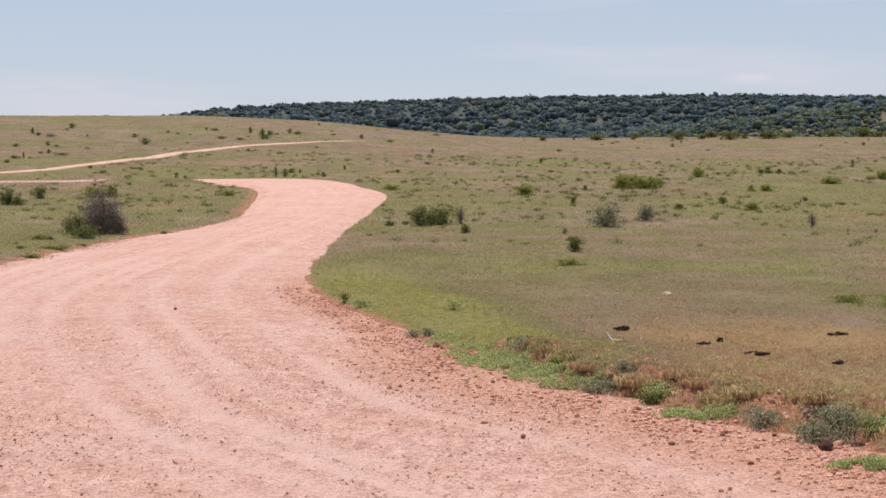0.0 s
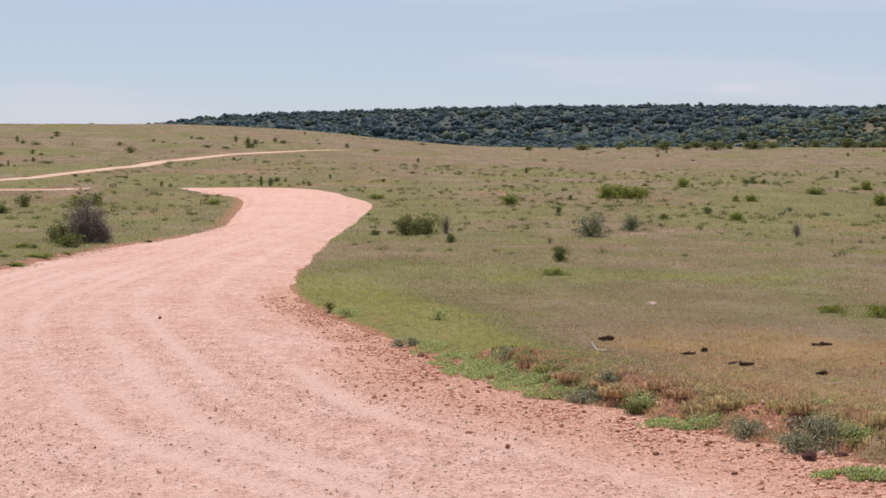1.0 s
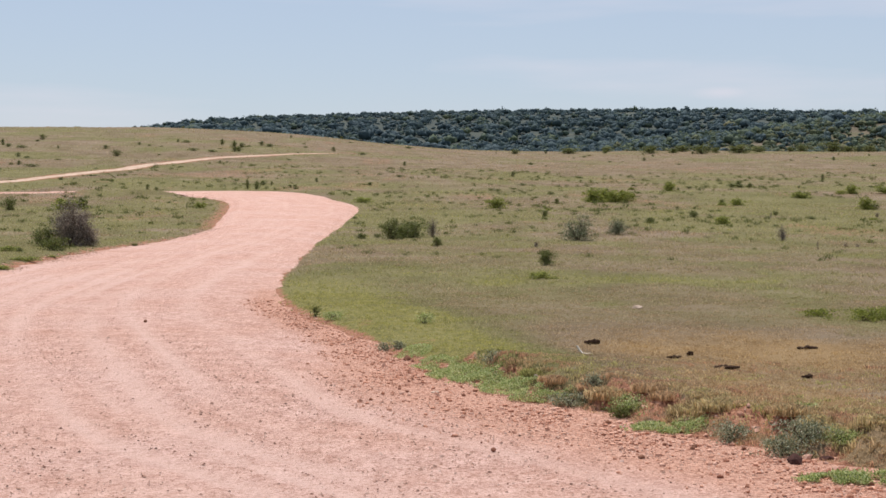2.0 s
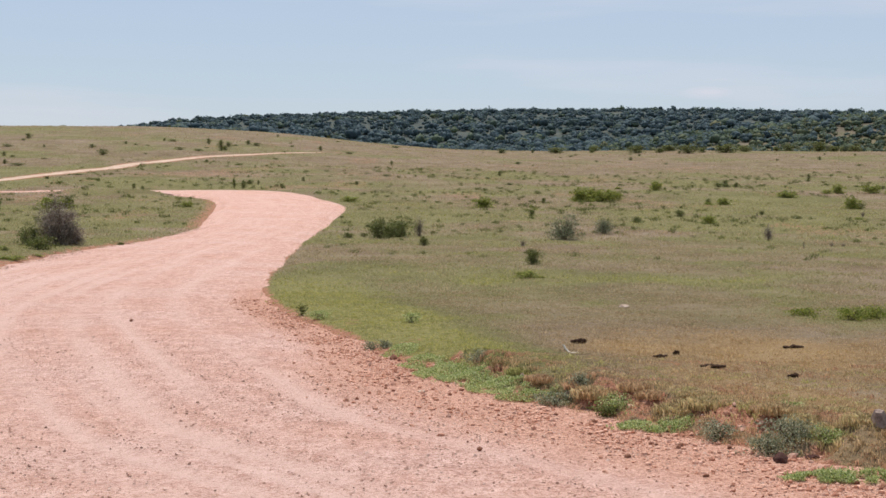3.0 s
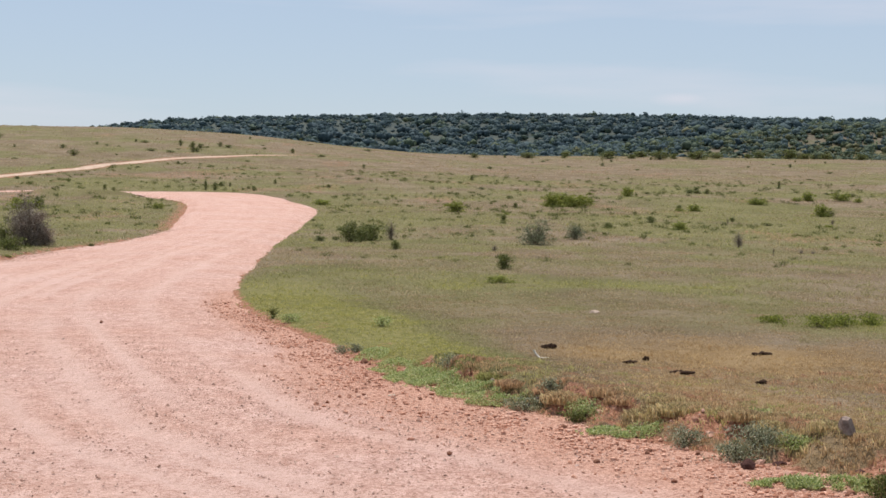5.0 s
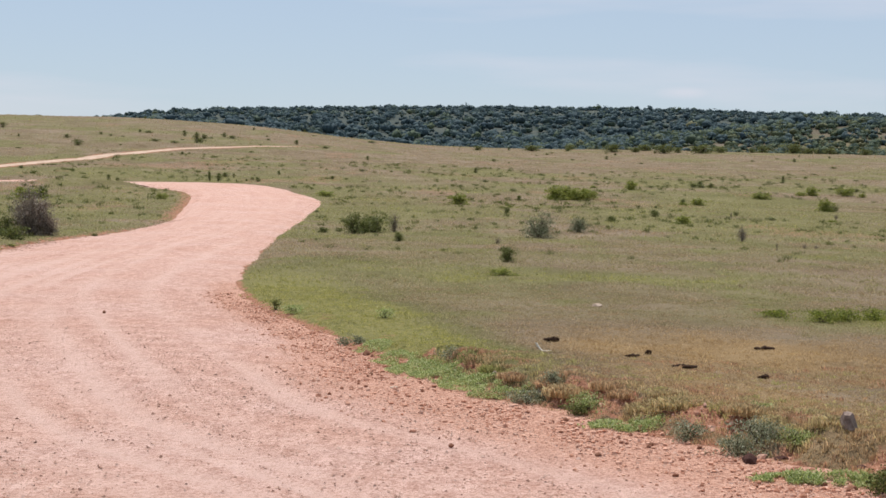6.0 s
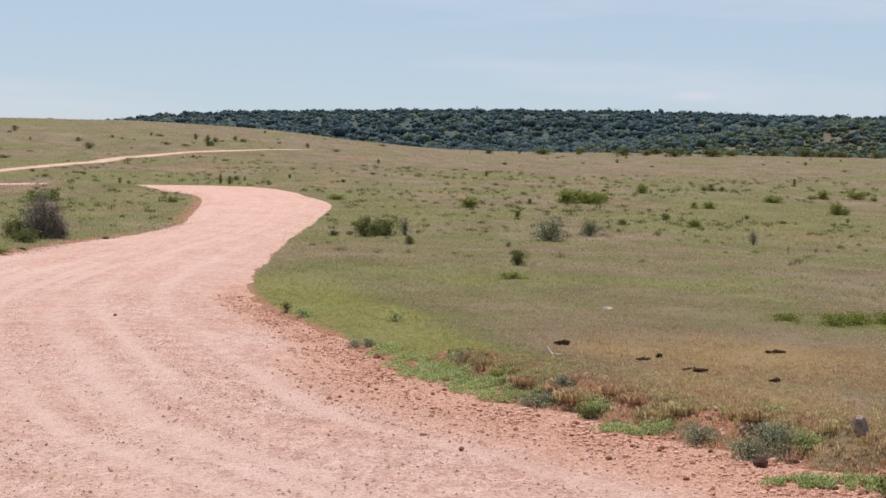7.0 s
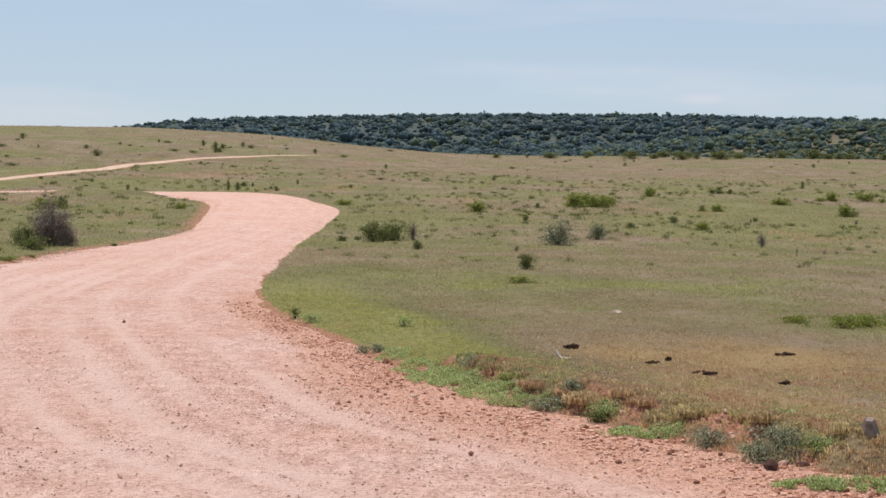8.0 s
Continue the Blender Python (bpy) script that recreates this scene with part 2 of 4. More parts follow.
class Nodes:
    """A small builder for node materials."""

    def __init__(self, name):
        self.mat = bpy.data.materials.new(name)
        self.mat.use_nodes = True
        self.tree = self.mat.node_tree
        self.tree.nodes.clear()
        self.out = self.add("ShaderNodeOutputMaterial")
        self.coord = self.add("ShaderNodeTexCoord").outputs["Object"]

    def add(self, kind, **values):
        node = self.tree.nodes.new(kind)
        for key, value in values.items():
            node.inputs[key.replace("_", " ")].default_value = value
        return node

    def link(self, a, b):
        self.tree.links.new(a, b)

    def noise(self, scale, detail=4.0, rough=0.55, stretch=None):
        node = self.add("ShaderNodeTexNoise", Scale=scale, Detail=detail, Roughness=rough)
        if stretch:
            m = self.add("ShaderNodeMapping", Scale=stretch)
            self.link(self.coord, m.inputs["Vector"])
            self.link(m.outputs[0], node.inputs["Vector"])
        else:
            self.link(self.coord, node.inputs["Vector"])
        return node.outputs["Fac"]

    def ramp(self, fac, *stops):
        node = self.add("ShaderNodeValToRGB")
        el = node.color_ramp.elements
        while len(el) < len(stops):
            el.new(0.5)
        for e, (at, colour) in zip(el, stops):
            e.position = at
            e.color = (*colour, 1) if len(colour) == 3 else colour
        self.link(fac, node.inputs[0])
        return node.outputs[0]

    def mix(self, fac, a, b, blend="MIX"):
        node = self.add("ShaderNodeMix")
        node.data_type = "RGBA"
        node.blend_type = blend
        node.clamp_factor = True
        for socket, value in ((node.inputs[0], fac), (node.inputs[6], a), (node.inputs[7], b)):
            if isinstance(value, (int, float)):
                socket.default_value = value
            elif isinstance(value, tuple):
                socket.default_value = (*value, 1)
            else:
                self.link(value, socket)
        return node.outputs[2]

    def math(self, op, a, b=0.0):
        node = self.add("ShaderNodeMath")
        node.operation = op
        for socket, value in zip(node.inputs, (a, b)):
            if isinstance(value, (int, float)):
                socket.default_value = value
            else:
                self.link(value, socket)
        return node.outputs[0]

    def attribute(self, name):
        node = self.add("ShaderNodeAttribute")
        node.attribute_name = name
        return node.outputs["Fac"]

    def island(self):
        return self.add("ShaderNodeNewGeometry").outputs["Random Per Island"]

    def finish(self, colour, rough=0.9, bump=None, strength=0.4, distance=0.02, translucent=0.0, specular=0.3):
        b = self.add("ShaderNodeBsdfPrincipled", Roughness=rough)
        b.inputs["Specular IOR Level"].default_value = specular
        if isinstance(colour, tuple):
            b.inputs["Base Color"].default_value = (*colour, 1)
        else:
            self.link(colour, b.inputs["Base Color"])
        if bump is not None:
            n = self.add("ShaderNodeBump", Strength=strength, Distance=distance)
            self.link(bump, n.inputs["Height"])
            self.link(n.outputs[0], b.inputs["Normal"])
        shader = b.outputs[0]
        if translucent:
            t = self.add("ShaderNodeBsdfTranslucent")
            if isinstance(colour, tuple):
                t.inputs[0].default_value = (*colour, 1)
            else:
                self.link(colour, t.inputs[0])
            m = self.add("ShaderNodeMixShader", Fac=translucent)
            self.link(shader, m.inputs[1])
            self.link(t.outputs[0], m.inputs[2])
            shader = m.outputs[0]
        self.link(shader, self.out.inputs[0])
        return self.mat


def ground_material():
    m = Nodes("grassland_soil")
    coarse, mid, fine = m.noise(0.09, 5, 0.65, (1.0, 0.55, 1.0)), m.noise(0.45, 6, 0.7, (0.8, 0.5, 1)), m.noise(22, 5, 0.7)
    dry = m.ramp(mid, (0.3, (0.15, 0.107, 0.062)), (0.5, (0.214, 0.162, 0.102)), (0.7, (0.287, 0.226, 0.159)))
    lush = m.ramp(mid, (0.3, (0.122, 0.117, 0.045)), (0.5, (0.176, 0.162, 0.069)), (0.72, (0.239, 0.209, 0.108)))
    g = m.math("ADD", m.attribute("green"), m.math("MULTIPLY", m.math("SUBTRACT", coarse, 0.47), 2.0))
    grass = m.mix(m.ramp(g, (0.2, (0, 0, 0)), (0.7, (1, 1, 1))), dry, lush)
    ochre = m.ramp(mid, (0.3, (0.18, 0.11, 0.048)), (0.5, (0.275, 0.185, 0.09)), (0.72, (0.37, 0.265, 0.14)))
    grass = m.mix(m.math("MULTIPLY", m.attribute("green"), -1.4), grass, ochre)
    fresh = m.ramp(m.noise(7, 5, 0.7), (0.35, (0.145, 0.145, 0.046)), (0.5, (0.225, 0.21, 0.072)), (0.65, (0.31, 0.275, 0.11)))
    grass = m.mix(m.ramp(m.attribute("green"), (0.6, (0, 0, 0)), (1.0, (0.9, 0.9, 0.9))), grass, fresh)
    grass = m.mix(0.5, grass, m.ramp(fine, (0.3, (0.5, 0.47, 0.4)), (0.7, (1.0, 1.0, 1.0))), "MULTIPLY")
    soil = m.ramp(m.noise(26, 6, 0.75), (0.32, (0.11, 0.045, 0.027)), (0.5, (0.33, 0.155, 0.092)), (0.68, (0.54, 0.31, 0.21)))
    s = m.math("ADD", m.attribute("soil"), m.math("MULTIPLY", m.math("SUBTRACT", m.noise(3.5, 5, 0.7), 0.5), 1.3))
    col = m.mix(m.ramp(s, (0.42, (0, 0, 0)), (0.58, (1, 1, 1))), grass, soil)
    wood = m.ramp(m.noise(0.12, 5, 0.7), (0.35, (0.055, 0.07, 0.065)), (0.6, (0.08, 0.092, 0.075)), (0.75, (0.16, 0.155, 0.105)))
    col = m.mix(m.attribute("wood"), col, wood)
    return m.finish(col, 0.95, m.math("ADD", fine, m.noise(4, 5, 0.7)), 0.7, 0.06, specular=0.1)


def road_material():
    m = Nodes("pink_gravel_road")
    wide, mid = m.noise(0.35, 4, 0.6), m.noise(2.3, 6, 0.65)
    fine, grit, chips = m.noise(30, 4, 0.75), m.noise(75, 3, 0.75), m.noise(13, 5, 0.8)
    col = m.ramp(mid, (0.3, (0.465, 0.272, 0.2)), (0.5, (0.54, 0.335, 0.258)), (0.7, (0.605, 0.4, 0.318)))
    col = m.mix(m.ramp(wide, (0.4, (0, 0, 0)), (0.65, (0.8, 0.8, 0.8))), col, (0.575, 0.388, 0.322))
    mottle = m.noise(7, 6, 0.8, (1.0, 0.4, 1.0))
    col = m.mix(0.9, col, m.ramp(mottle, (0.36, (0.8, 0.75, 0.72)), (0.5, (1.0, 1.0, 1.0)), (0.64, (1.13, 1.17, 1.2))), "MULTIPLY")
    track = m.attribute("track")
    col = m.mix(m.math("MULTIPLY", track, 0.75), col, (0.64, 0.445, 0.37))
    rim = m.attribute("rim")
    red = m.ramp(fine, (0.35, (0.39, 0.19, 0.12)), (0.65, (0.62, 0.375, 0.27)))
    r = m.math("MULTIPLY", rim, m.math("ADD", m.math("MULTIPLY", m.math("SUBTRACT", chips, 0.5), 3.0), 0.8))
    col = m.mix(m.ramp(r, (0.2, (0, 0, 0)), (0.7, (0.85, 0.85, 0.85))), col, red)
    loose = m.math("SUBTRACT", 1.0, m.math("MULTIPLY", track, 0.65))
    for n, lo, hi, dark in ((chips, 0.36, 0.52, (0.84, 0.76, 0.71)), (fine, 0.36, 0.50, (0.66, 0.55, 0.49)), (grit, 0.36, 0.50, (0.72, 0.63, 0.57))):
        col = m.mix(loose, col, m.ramp(n, (lo, dark), (hi, (1.07, 1.08, 1.09))), "MULTIPLY")
    return m.finish(col, 0.95, m.math("ADD", m.math("ADD", fine, m.math("MULTIPLY", grit, 0.5)), m.math("MULTIPLY", chips, 1.5)), 0.8, 0.03, specular=0.15)


def track_material():
    m = Nodes("pale_track_earth")
    col = m.ramp(m.noise(1.4, 6, 0.7), (0.3, (0.36, 0.245, 0.165)), (0.5, (0.5, 0.365, 0.27)), (0.7, (0.6, 0.46, 0.36)))
    return m.finish(col, 0.95, m.noise(9, 5, 0.7), 0.6, 0.04, specular=0.1)


def blade_material():
    m = Nodes("grass_blades")
    r = m.island()
    dry = m.ramp(r, (0.0, (0.177, 0.113, 0.052)), (0.5, (0.355, 0.257, 0.146)), (1.0, (0.573, 0.45, 0.3)))
    lush = m.ramp(r, (0.0, (0.104, 0.111, 0.031)), (0.55, (0.239, 0.238, 0.094)), (1.0, (0.441, 0.405, 0.207)))
    fresh = m.ramp(r, (0.0, (0.21, 0.215, 0.045)), (0.55, (0.36, 0.34, 0.09)), (1.0, (0.5, 0.45, 0.16)))
    g = m.attribute("green")
    ochre = m.ramp(r, (0.0, (0.21, 0.122, 0.048)), (0.5, (0.41, 0.275, 0.125)), (1.0, (0.63, 0.47, 0.25)))
    dry = m.mix(m.math("MULTIPLY", g, -1.4), dry, ochre)
    col = m.mix(m.ramp(g, (0.72, (0, 0, 0)), (1.0, (1, 1, 1))), m.mix(m.ramp(g, (0.0, (0, 0, 0)), (0.75, (1, 1, 1))), dry, lush), fresh)
    return m.finish(col, 0.7, translucent=0.56, specular=0.2)


def bank_grass_material():
    """Longer grass of the bank: russet, ochre or olive from tuft to tuft."""
    m = Nodes("bank_grass")
    tone = m.ramp(m.attribute("green"), (0.0, (0.6, 0.36, 0.22)), (0.3, (0.66, 0.46, 0.26)), (0.6, (0.64, 0.51, 0.27)), (0.85, (0.54, 0.48, 0.2)), (1.0, (0.38, 0.38, 0.13)))
    col = m.mix(0.9, tone, m.ramp(m.island(), (0.0, (0.35, 0.33, 0.3)), (0.6, (0.95, 0.95, 0.95)), (1.0, (1.35, 1.37, 1.4))), "MULTIPLY")
    return m.finish(col, 0.75, translucent=0.55, specular=0.15)


def leaf_material(name, dark, middle, light, translucent=0.3):
    m = Nodes(name)
    col = m.ramp(m.island(), (0.0, dark), (0.55, middle), (1.0, light))
    return m.finish(col, 0.6, translucent=translucent, specular=0.25)


def hazy_woods_material():
    m = Nodes("hazy_thicket_leaves")
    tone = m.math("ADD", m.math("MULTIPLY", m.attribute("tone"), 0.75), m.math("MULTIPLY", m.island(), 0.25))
    # distance haze is mixed into the leaf colour as blue; higher tones stay olive
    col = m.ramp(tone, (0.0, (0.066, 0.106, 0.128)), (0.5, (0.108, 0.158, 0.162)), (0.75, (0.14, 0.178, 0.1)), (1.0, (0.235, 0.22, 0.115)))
    clump = m.noise(1.1, 4, 0.7)
    col = m.mix(0.8, col, m.ramp(clump, (0.35, (0.66, 0.68, 0.7)), (0.5, (0.95, 0.96, 0.97)), (0.68, (1.16, 1.16, 1.12))), "MULTIPLY")
    return m.finish(col, 0.75, clump, 1.0, 0.5, translucent=0.35, specular=0.15)


def stone_material(name, dark, light, scale=14):
    m = Nodes(name)
    n = m.noise(scale, 6, 0.7)
    col = m.ramp(n, (0.3, dark), (0.7, light))
    rnd = m.add("ShaderNodeObjectInfo").outputs["Random"]
    col = m.mix(0.6, col, m.ramp(rnd, (0, (0.65, 0.65, 0.65)), (1, (1.1, 1.05, 1.0))), "MULTIPLY")
    return m.finish(col, 0.95, n, 0.6, 0.02, specular=0.08)


def gravel_material(name, *tones):
    m = Nodes(name)
    col = m.ramp(m.island(), *zip((0.0, 0.12, 0.6, 1.0), tones))
    return m.finish(col, 0.9, m.noise(60, 3), 0.3, 0.01, specular=0.15)


def wood_material(name, dark, light):
    m = Nodes(name)
    n = m.noise(25, 5, 0.7, (1, 1, 0.3))
    return m.finish(m.ramp(n, (0.3, dark), (0.7, light)), 0.95, n, 0.5, 0.01, specular=0.05)


GROUND, GRAVEL_ROAD, TRACK_EARTH, BLADES = ground_material(), road_material(), track_material(), blade_material()
BANK_BLADES = bank_grass_material()
LEAF_GREEN = leaf_material("bright_green_leaves", (0.075, 0.1, 0.012), (0.21, 0.245, 0.04), (0.43, 0.435, 0.1), 0.4)
LEAF_MAT = leaf_material("creeping_weed_leaves", (0.13, 0.19, 0.05), (0.37, 0.43, 0.14), (0.68, 0.7, 0.39), 0.5)
LEAF_OLIVE = leaf_material("olive_leaves", (0.05, 0.066, 0.015), (0.13, 0.15, 0.038), (0.28, 0.29, 0.095))
LEAF_GREY = leaf_material("grey_green_leaves", (0.1, 0.115, 0.06), (0.27, 0.285, 0.16), (0.55, 0.56, 0.4))
LEAF_SAGE = leaf_material("sage_leaves", (0.075, 0.09, 0.045), (0.17, 0.185, 0.095), (0.36, 0.37, 0.23))
LEAF_DEAD = leaf_material("dry_grey_twigs", (0.11, 0.085, 0.063), (0.23, 0.185, 0.142), (0.42, 0.36, 0.295), 0.2)
LEAF_HAZY_WOODS = hazy_woods_material()
TWIG = wood_material("shrub_wood", (0.06, 0.042, 0.03), (0.16, 0.12, 0.09))
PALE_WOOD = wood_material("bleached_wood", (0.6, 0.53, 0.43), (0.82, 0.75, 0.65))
DUNG = wood_material("dark_dung", (0.020, 0.012, 0.008), (0.085, 0.05, 0.032))
RED_STONE = stone_material("red_earth_stone", (0.16, 0.07, 0.045), (0.42, 0.23, 0.15))
DARK_STONE = stone_material("dark_maroon_stone", (0.035, 0.018, 0.016), (0.15, 0.075, 0.06))
GREY_STONE = stone_material("grey_stone", (0.13, 0.09, 0.075), (0.46, 0.37, 0.31))
WHITE_STONE = stone_material("pale_stone", (0.45, 0.325, 0.24), (0.66, 0.525, 0.42))
GRAVEL = gravel_material("loose_gravel", (0.12, 0.068, 0.048), (0.36, 0.21, 0.15), (0.52, 0.33, 0.245), (0.68, 0.48, 0.385))
RIM_GRAVEL = gravel_material("red_rim_gravel", (0.2, 0.088, 0.055), (0.47, 0.225, 0.14), (0.63, 0.355, 0.245), (0.7, 0.445, 0.33))


# ---- large structure: ground sheet, road, far track ----
def steps(*runs):
    """Coordinates with a spacing that changes from run to run: (start, stop, first step, last step)."""
    out = []
    for a, b, s0, s1 in runs:
        v, x = [], a
        while x < b - 1e-6:
            v.append(x)
            x += s0 + (s1 - s0) * (x - a) / (b - a)
        out += v
    return np.array(out + [runs[-1][1]])


def build_ground():
    xs = steps((-3600, -500, 600, 90), (-500, -120, 40, 7), (-120, -25, 5, 0.9), (-25, -4, 0.5, 0.2), (-4, -0.5, 0.18, 0.08), (-0.5, 4.6, 0.08, 0.08),
               (4.6, 8, 0.08, 0.2), (8, 45, 0.25, 2.5), (45, 330, 3, 7), (330, 3600, 60, 600))
    ys = steps((-3600, -150, 600, 30), (-150, 6, 10, 0.5), (6, 9.5, 0.3, 0.1), (9.5, 17, 0.08, 0.1), (17, 24, 0.1, 0.25), (24, 60, 0.28, 0.8),
               (60, 125, 0.7, 1.2), (125, 320, 1.2, 4), (320, 820, 5, 9), (820, 4200, 60, 500))
    X, Y = np.meshgrid(xs, ys)
    d = road_distance(X, Y)
    Z = ground_height(X, Y, d)
    soil = np.maximum(bare_field(X, Y, d), 0.6 * np.exp(-(np.maximum(road_distance(X, Y, TRACK_LINE), 0) / 0.9) ** 2))
    wood = smooth(375, 430, Y + 20 * (fbm(X * 0.02, Y * 0.02, 44) - 0.5)) * (1 - 0.5 * smooth(40, 110, X) * np.exp(-((Y - 430) / 55) ** 2))
    n, k = X.shape
    idx = np.arange(n * k).reshape(n, k)
    faces = np.stack([idx[:-1, :-1], idx[:-1, 1:], idx[1:, 1:], idx[1:, :-1]], -1).reshape(-1, 4)
    me = quick_mesh("ground", np.c_[X.ravel(), Y.ravel(), Z.ravel()], faces, GROUND,
                    (("green", green_field(X, Y, d).ravel()), ("soil", soil.ravel()), ("wood", wood.ravel())), flat=False)
    return tagged(new("ground", me), "rolling savanna ground of dry and green grass on red soil", "ground", kind="structure")


def build_road(name, points, label, columns, near_step, reach, material):
    line = curve_samples(points, near_step)
    t = np.gradient(line[:, :2], axis=0)
    t /= np.linalg.norm(t, axis=1)[:, None]
    side = np.c_[t[:, 1], -t[:, 0]]
    v = np.linspace(-1, 1, columns)
    wide = line[:, 2:3] + reach
    along = np.cumsum(np.r_[0, np.hypot(*np.diff(line[:, :2], axis=0).T)])[:, None]
    ragged = smooth(28, 42, line[:, 1:2]) * 0.16 * line[:, 2:3] * (fbm(along * 0.45 + 40 * (v[None] > 0), along * 0, 55, 4) - 0.5)
    ragged += smooth(28, 36, line[:, 1:2]) * 0.5 * (fbm(along * 1.9 + 70 * (v[None] > 0), along * 0, 56, 3) - 0.5)
    X = line[:, :1] + side[:, :1] * (wide + ragged) * v
    Y = line[:, 1:2] + side[:, 1:] * (wide + ragged) * v
    d = np.abs(v)[None] * wide - line[:, 2:3]
    Z = road_height(X, Y, d)
    across = v[None] * wide
    track = wheel_tracks(X, Y, across, line[:, 1:2])
    track *= 1 - 0.6 * smooth(28, 60, Y)
    near = 1 - smooth(45, 70, Y)
    Z -= 0.015 * track * near
    e = d * (1 + 1.3 * smooth(15, 22, Y))
    rim = (0.4 * smooth(-3.2, -1.0, e) + 0.8 * smooth(-1.7, -0.4, e)) * smooth(-0.5, 0.5, across + 1.2) * (1 - smooth(24, 34, Y))
    n, k = X.shape
    idx = np.arange(n * k).reshape(n, k)
    faces = np.stack([idx[:-1, :-1], idx[:-1, 1:], idx[1:, 1:], idx[1:, :-1]], -1).reshape(-1, 4)
    me = quick_mesh(name, np.c_[X.ravel(), Y.ravel(), Z.ravel()], faces, material, (("track", track.ravel()), ("rim", rim.ravel())), flat=False)
    return tagged(new(name, me), label, "road", kind="structure")


build_ground()
build_road("road", ROAD, "pinkish unpaved gravel road with pale wheel tracks and loose stones", 56, 0.2, 0.35, GRAVEL_ROAD)
build_road("dirt_track", TRACK, "narrow pale dirt track climbing the grassy hillside", 9, 1.0, 0.0, TRACK_EARTH)


# ---- plants and loose things: builders ----
def at_ground(x, y):
    X, Y = np.array([x]), np.array([y])
    d = road_distance(X, Y)
    z = ground_height(X, Y, d)[0]
    return float(max(z, road_height(X, Y, d)[0]) if d[0] < 0.3 else z)


def part(name, me, parent, label=""):
    ob = new(name, me)
    ob.parent = parent
    return tagged(ob, label)


def leaves_mesh(name, centres, sizes, material, up=0.3, slim=0.5, lift=1.0):
    """Many pointed leaves: two triangles each, folded, turned at random."""
    n = len(centres)
    a = rng.normal(size=(n, 3))
    a[:, 2] = (np.abs(a[:, 2]) + up) * lift
    a /= np.linalg.norm(a, axis=1)[:, None]
    b = np.cross(a, rng.normal(size=(n, 3)) + [0, 0, 2.5 * (lift < 1)])
    b /= np.linalg.norm(b, axis=1)[:, None]
    c = np.cross(a, b)
    s = sizes[:, None]
    v = np.stack([centres, centres + s * (0.5 * a + slim * 0.5 * b), centres + s * a, centres + s * (0.5 * a - slim * 0.5 * b + 0.12 * c)], 1)
    k = np.arange(n)[:, None] * 4
    faces = np.concatenate([k + [0, 1, 2], k + [0, 2, 3]])
    return quick_mesh(name, v.reshape(-1, 3), faces, material)


def stem_mesh(name, paths, material, sides=5):
    """Tapered bent stems, each from (points, first radius, last radius)."""
    verts, faces = [], []
    for pts, r0, r1 in paths:
        first = len(verts)
        for k, p in enumerate(pts):
            r = r0 + (r1 - r0) * k / (len(pts) - 1)
            for j in range(sides):
                ang = 2 * math.pi * j / sides
                verts.append((p[0] + r * math.cos(ang), p[1] + r * math.sin(ang), p[2]))
        for k in range(len(pts) - 1):
            for j in range(sides):
                a, b = first + k * sides + j, first + k * sides + (j + 1) % sides
                faces.append((a, b, b + sides, a + sides))
    return quick_mesh(name, verts, faces, material, flat=False)


def make_shrub(name, width, height, leaf, leaves, size, label, twiggy=0.0, category="shrub", group="", slim=0.5):
    """A shrub of tapered stems with a lumpy, gappy crown of many leaves; its foot is at the origin."""
    root = new(name)
    tagged(root, label, category, group)
    tips = []
    count = 7
    for k in range(count):
        ang, lean = 2 * math.pi * k / count + rng.uniform(-0.3, 0.3), rng.uniform(0.1, 0.95)
        top = np.array([math.cos(ang) * lean * width * 0.42, math.sin(ang) * lean * width * 0.42, height * rng.uniform(0.65, 1.0) * (1 - 0.3 * lean ** 2)])
        foot = np.array([math.cos(ang), math.sin(ang), 0]) * width * 0.06
        mid = foot * 0.5 + top * 0.5 + rng.normal(size=3) * width * 0.04
        paths = [([foot - [0, 0, 0.04], foot * 0.7 + mid * 0.3, mid, top], 0.016 * (width + height), 0.003 * (width + height))]
        tips.append(top)
        for _ in range(3 + int(7 * twiggy)):
            end = mid + rng.normal(size=3) * [width * 0.2, width * 0.2, height * 0.16] + [0, 0, height * 0.12]
            end[2] = max(end[2], 0.05 * height)
            paths.append(([mid, (mid + end) / 2 + rng.normal(size=3) * width * 0.02, end], 0.006 * (width + height), 0.002 * (width + height)))
            tips.append(end)
        part("stem", stem_mesh("stem", paths, TWIG, 4), root)
    tips = np.array(tips)
    pick = rng.integers(0, len(tips), leaves)
    spread = np.array([width * 0.1, width * 0.1, height * 0.1])
    c = tips[pick] + rng.normal(size=(leaves, 3)) * spread * rng.uniform(0.5, 1.3, len(tips))[pick][:, None]
    low = rng.random(leaves) < 0.25
    c[low] = rng.normal(size=(low.sum(), 3)) * [width * 0.24, width * 0.24, height * 0.12] + [0, 0, height * 0.2]
    c[:, 2] = np.clip(c[:, 2], 0.02 * height, None)
    part("crown", leaves_mesh("crown", c, size * rng.uniform(0.6, 1.3, leaves), leaf, slim=slim), root)
    return root


def put(ob, x, y, turn=0.0, s=(1, 1, 1), sink=0.02):
    ob.matrix_basis = pose(x, y, at_ground(x, y) - sink, 0, 0, turn) @ Matrix.Diagonal((*s, 1))
    return ob


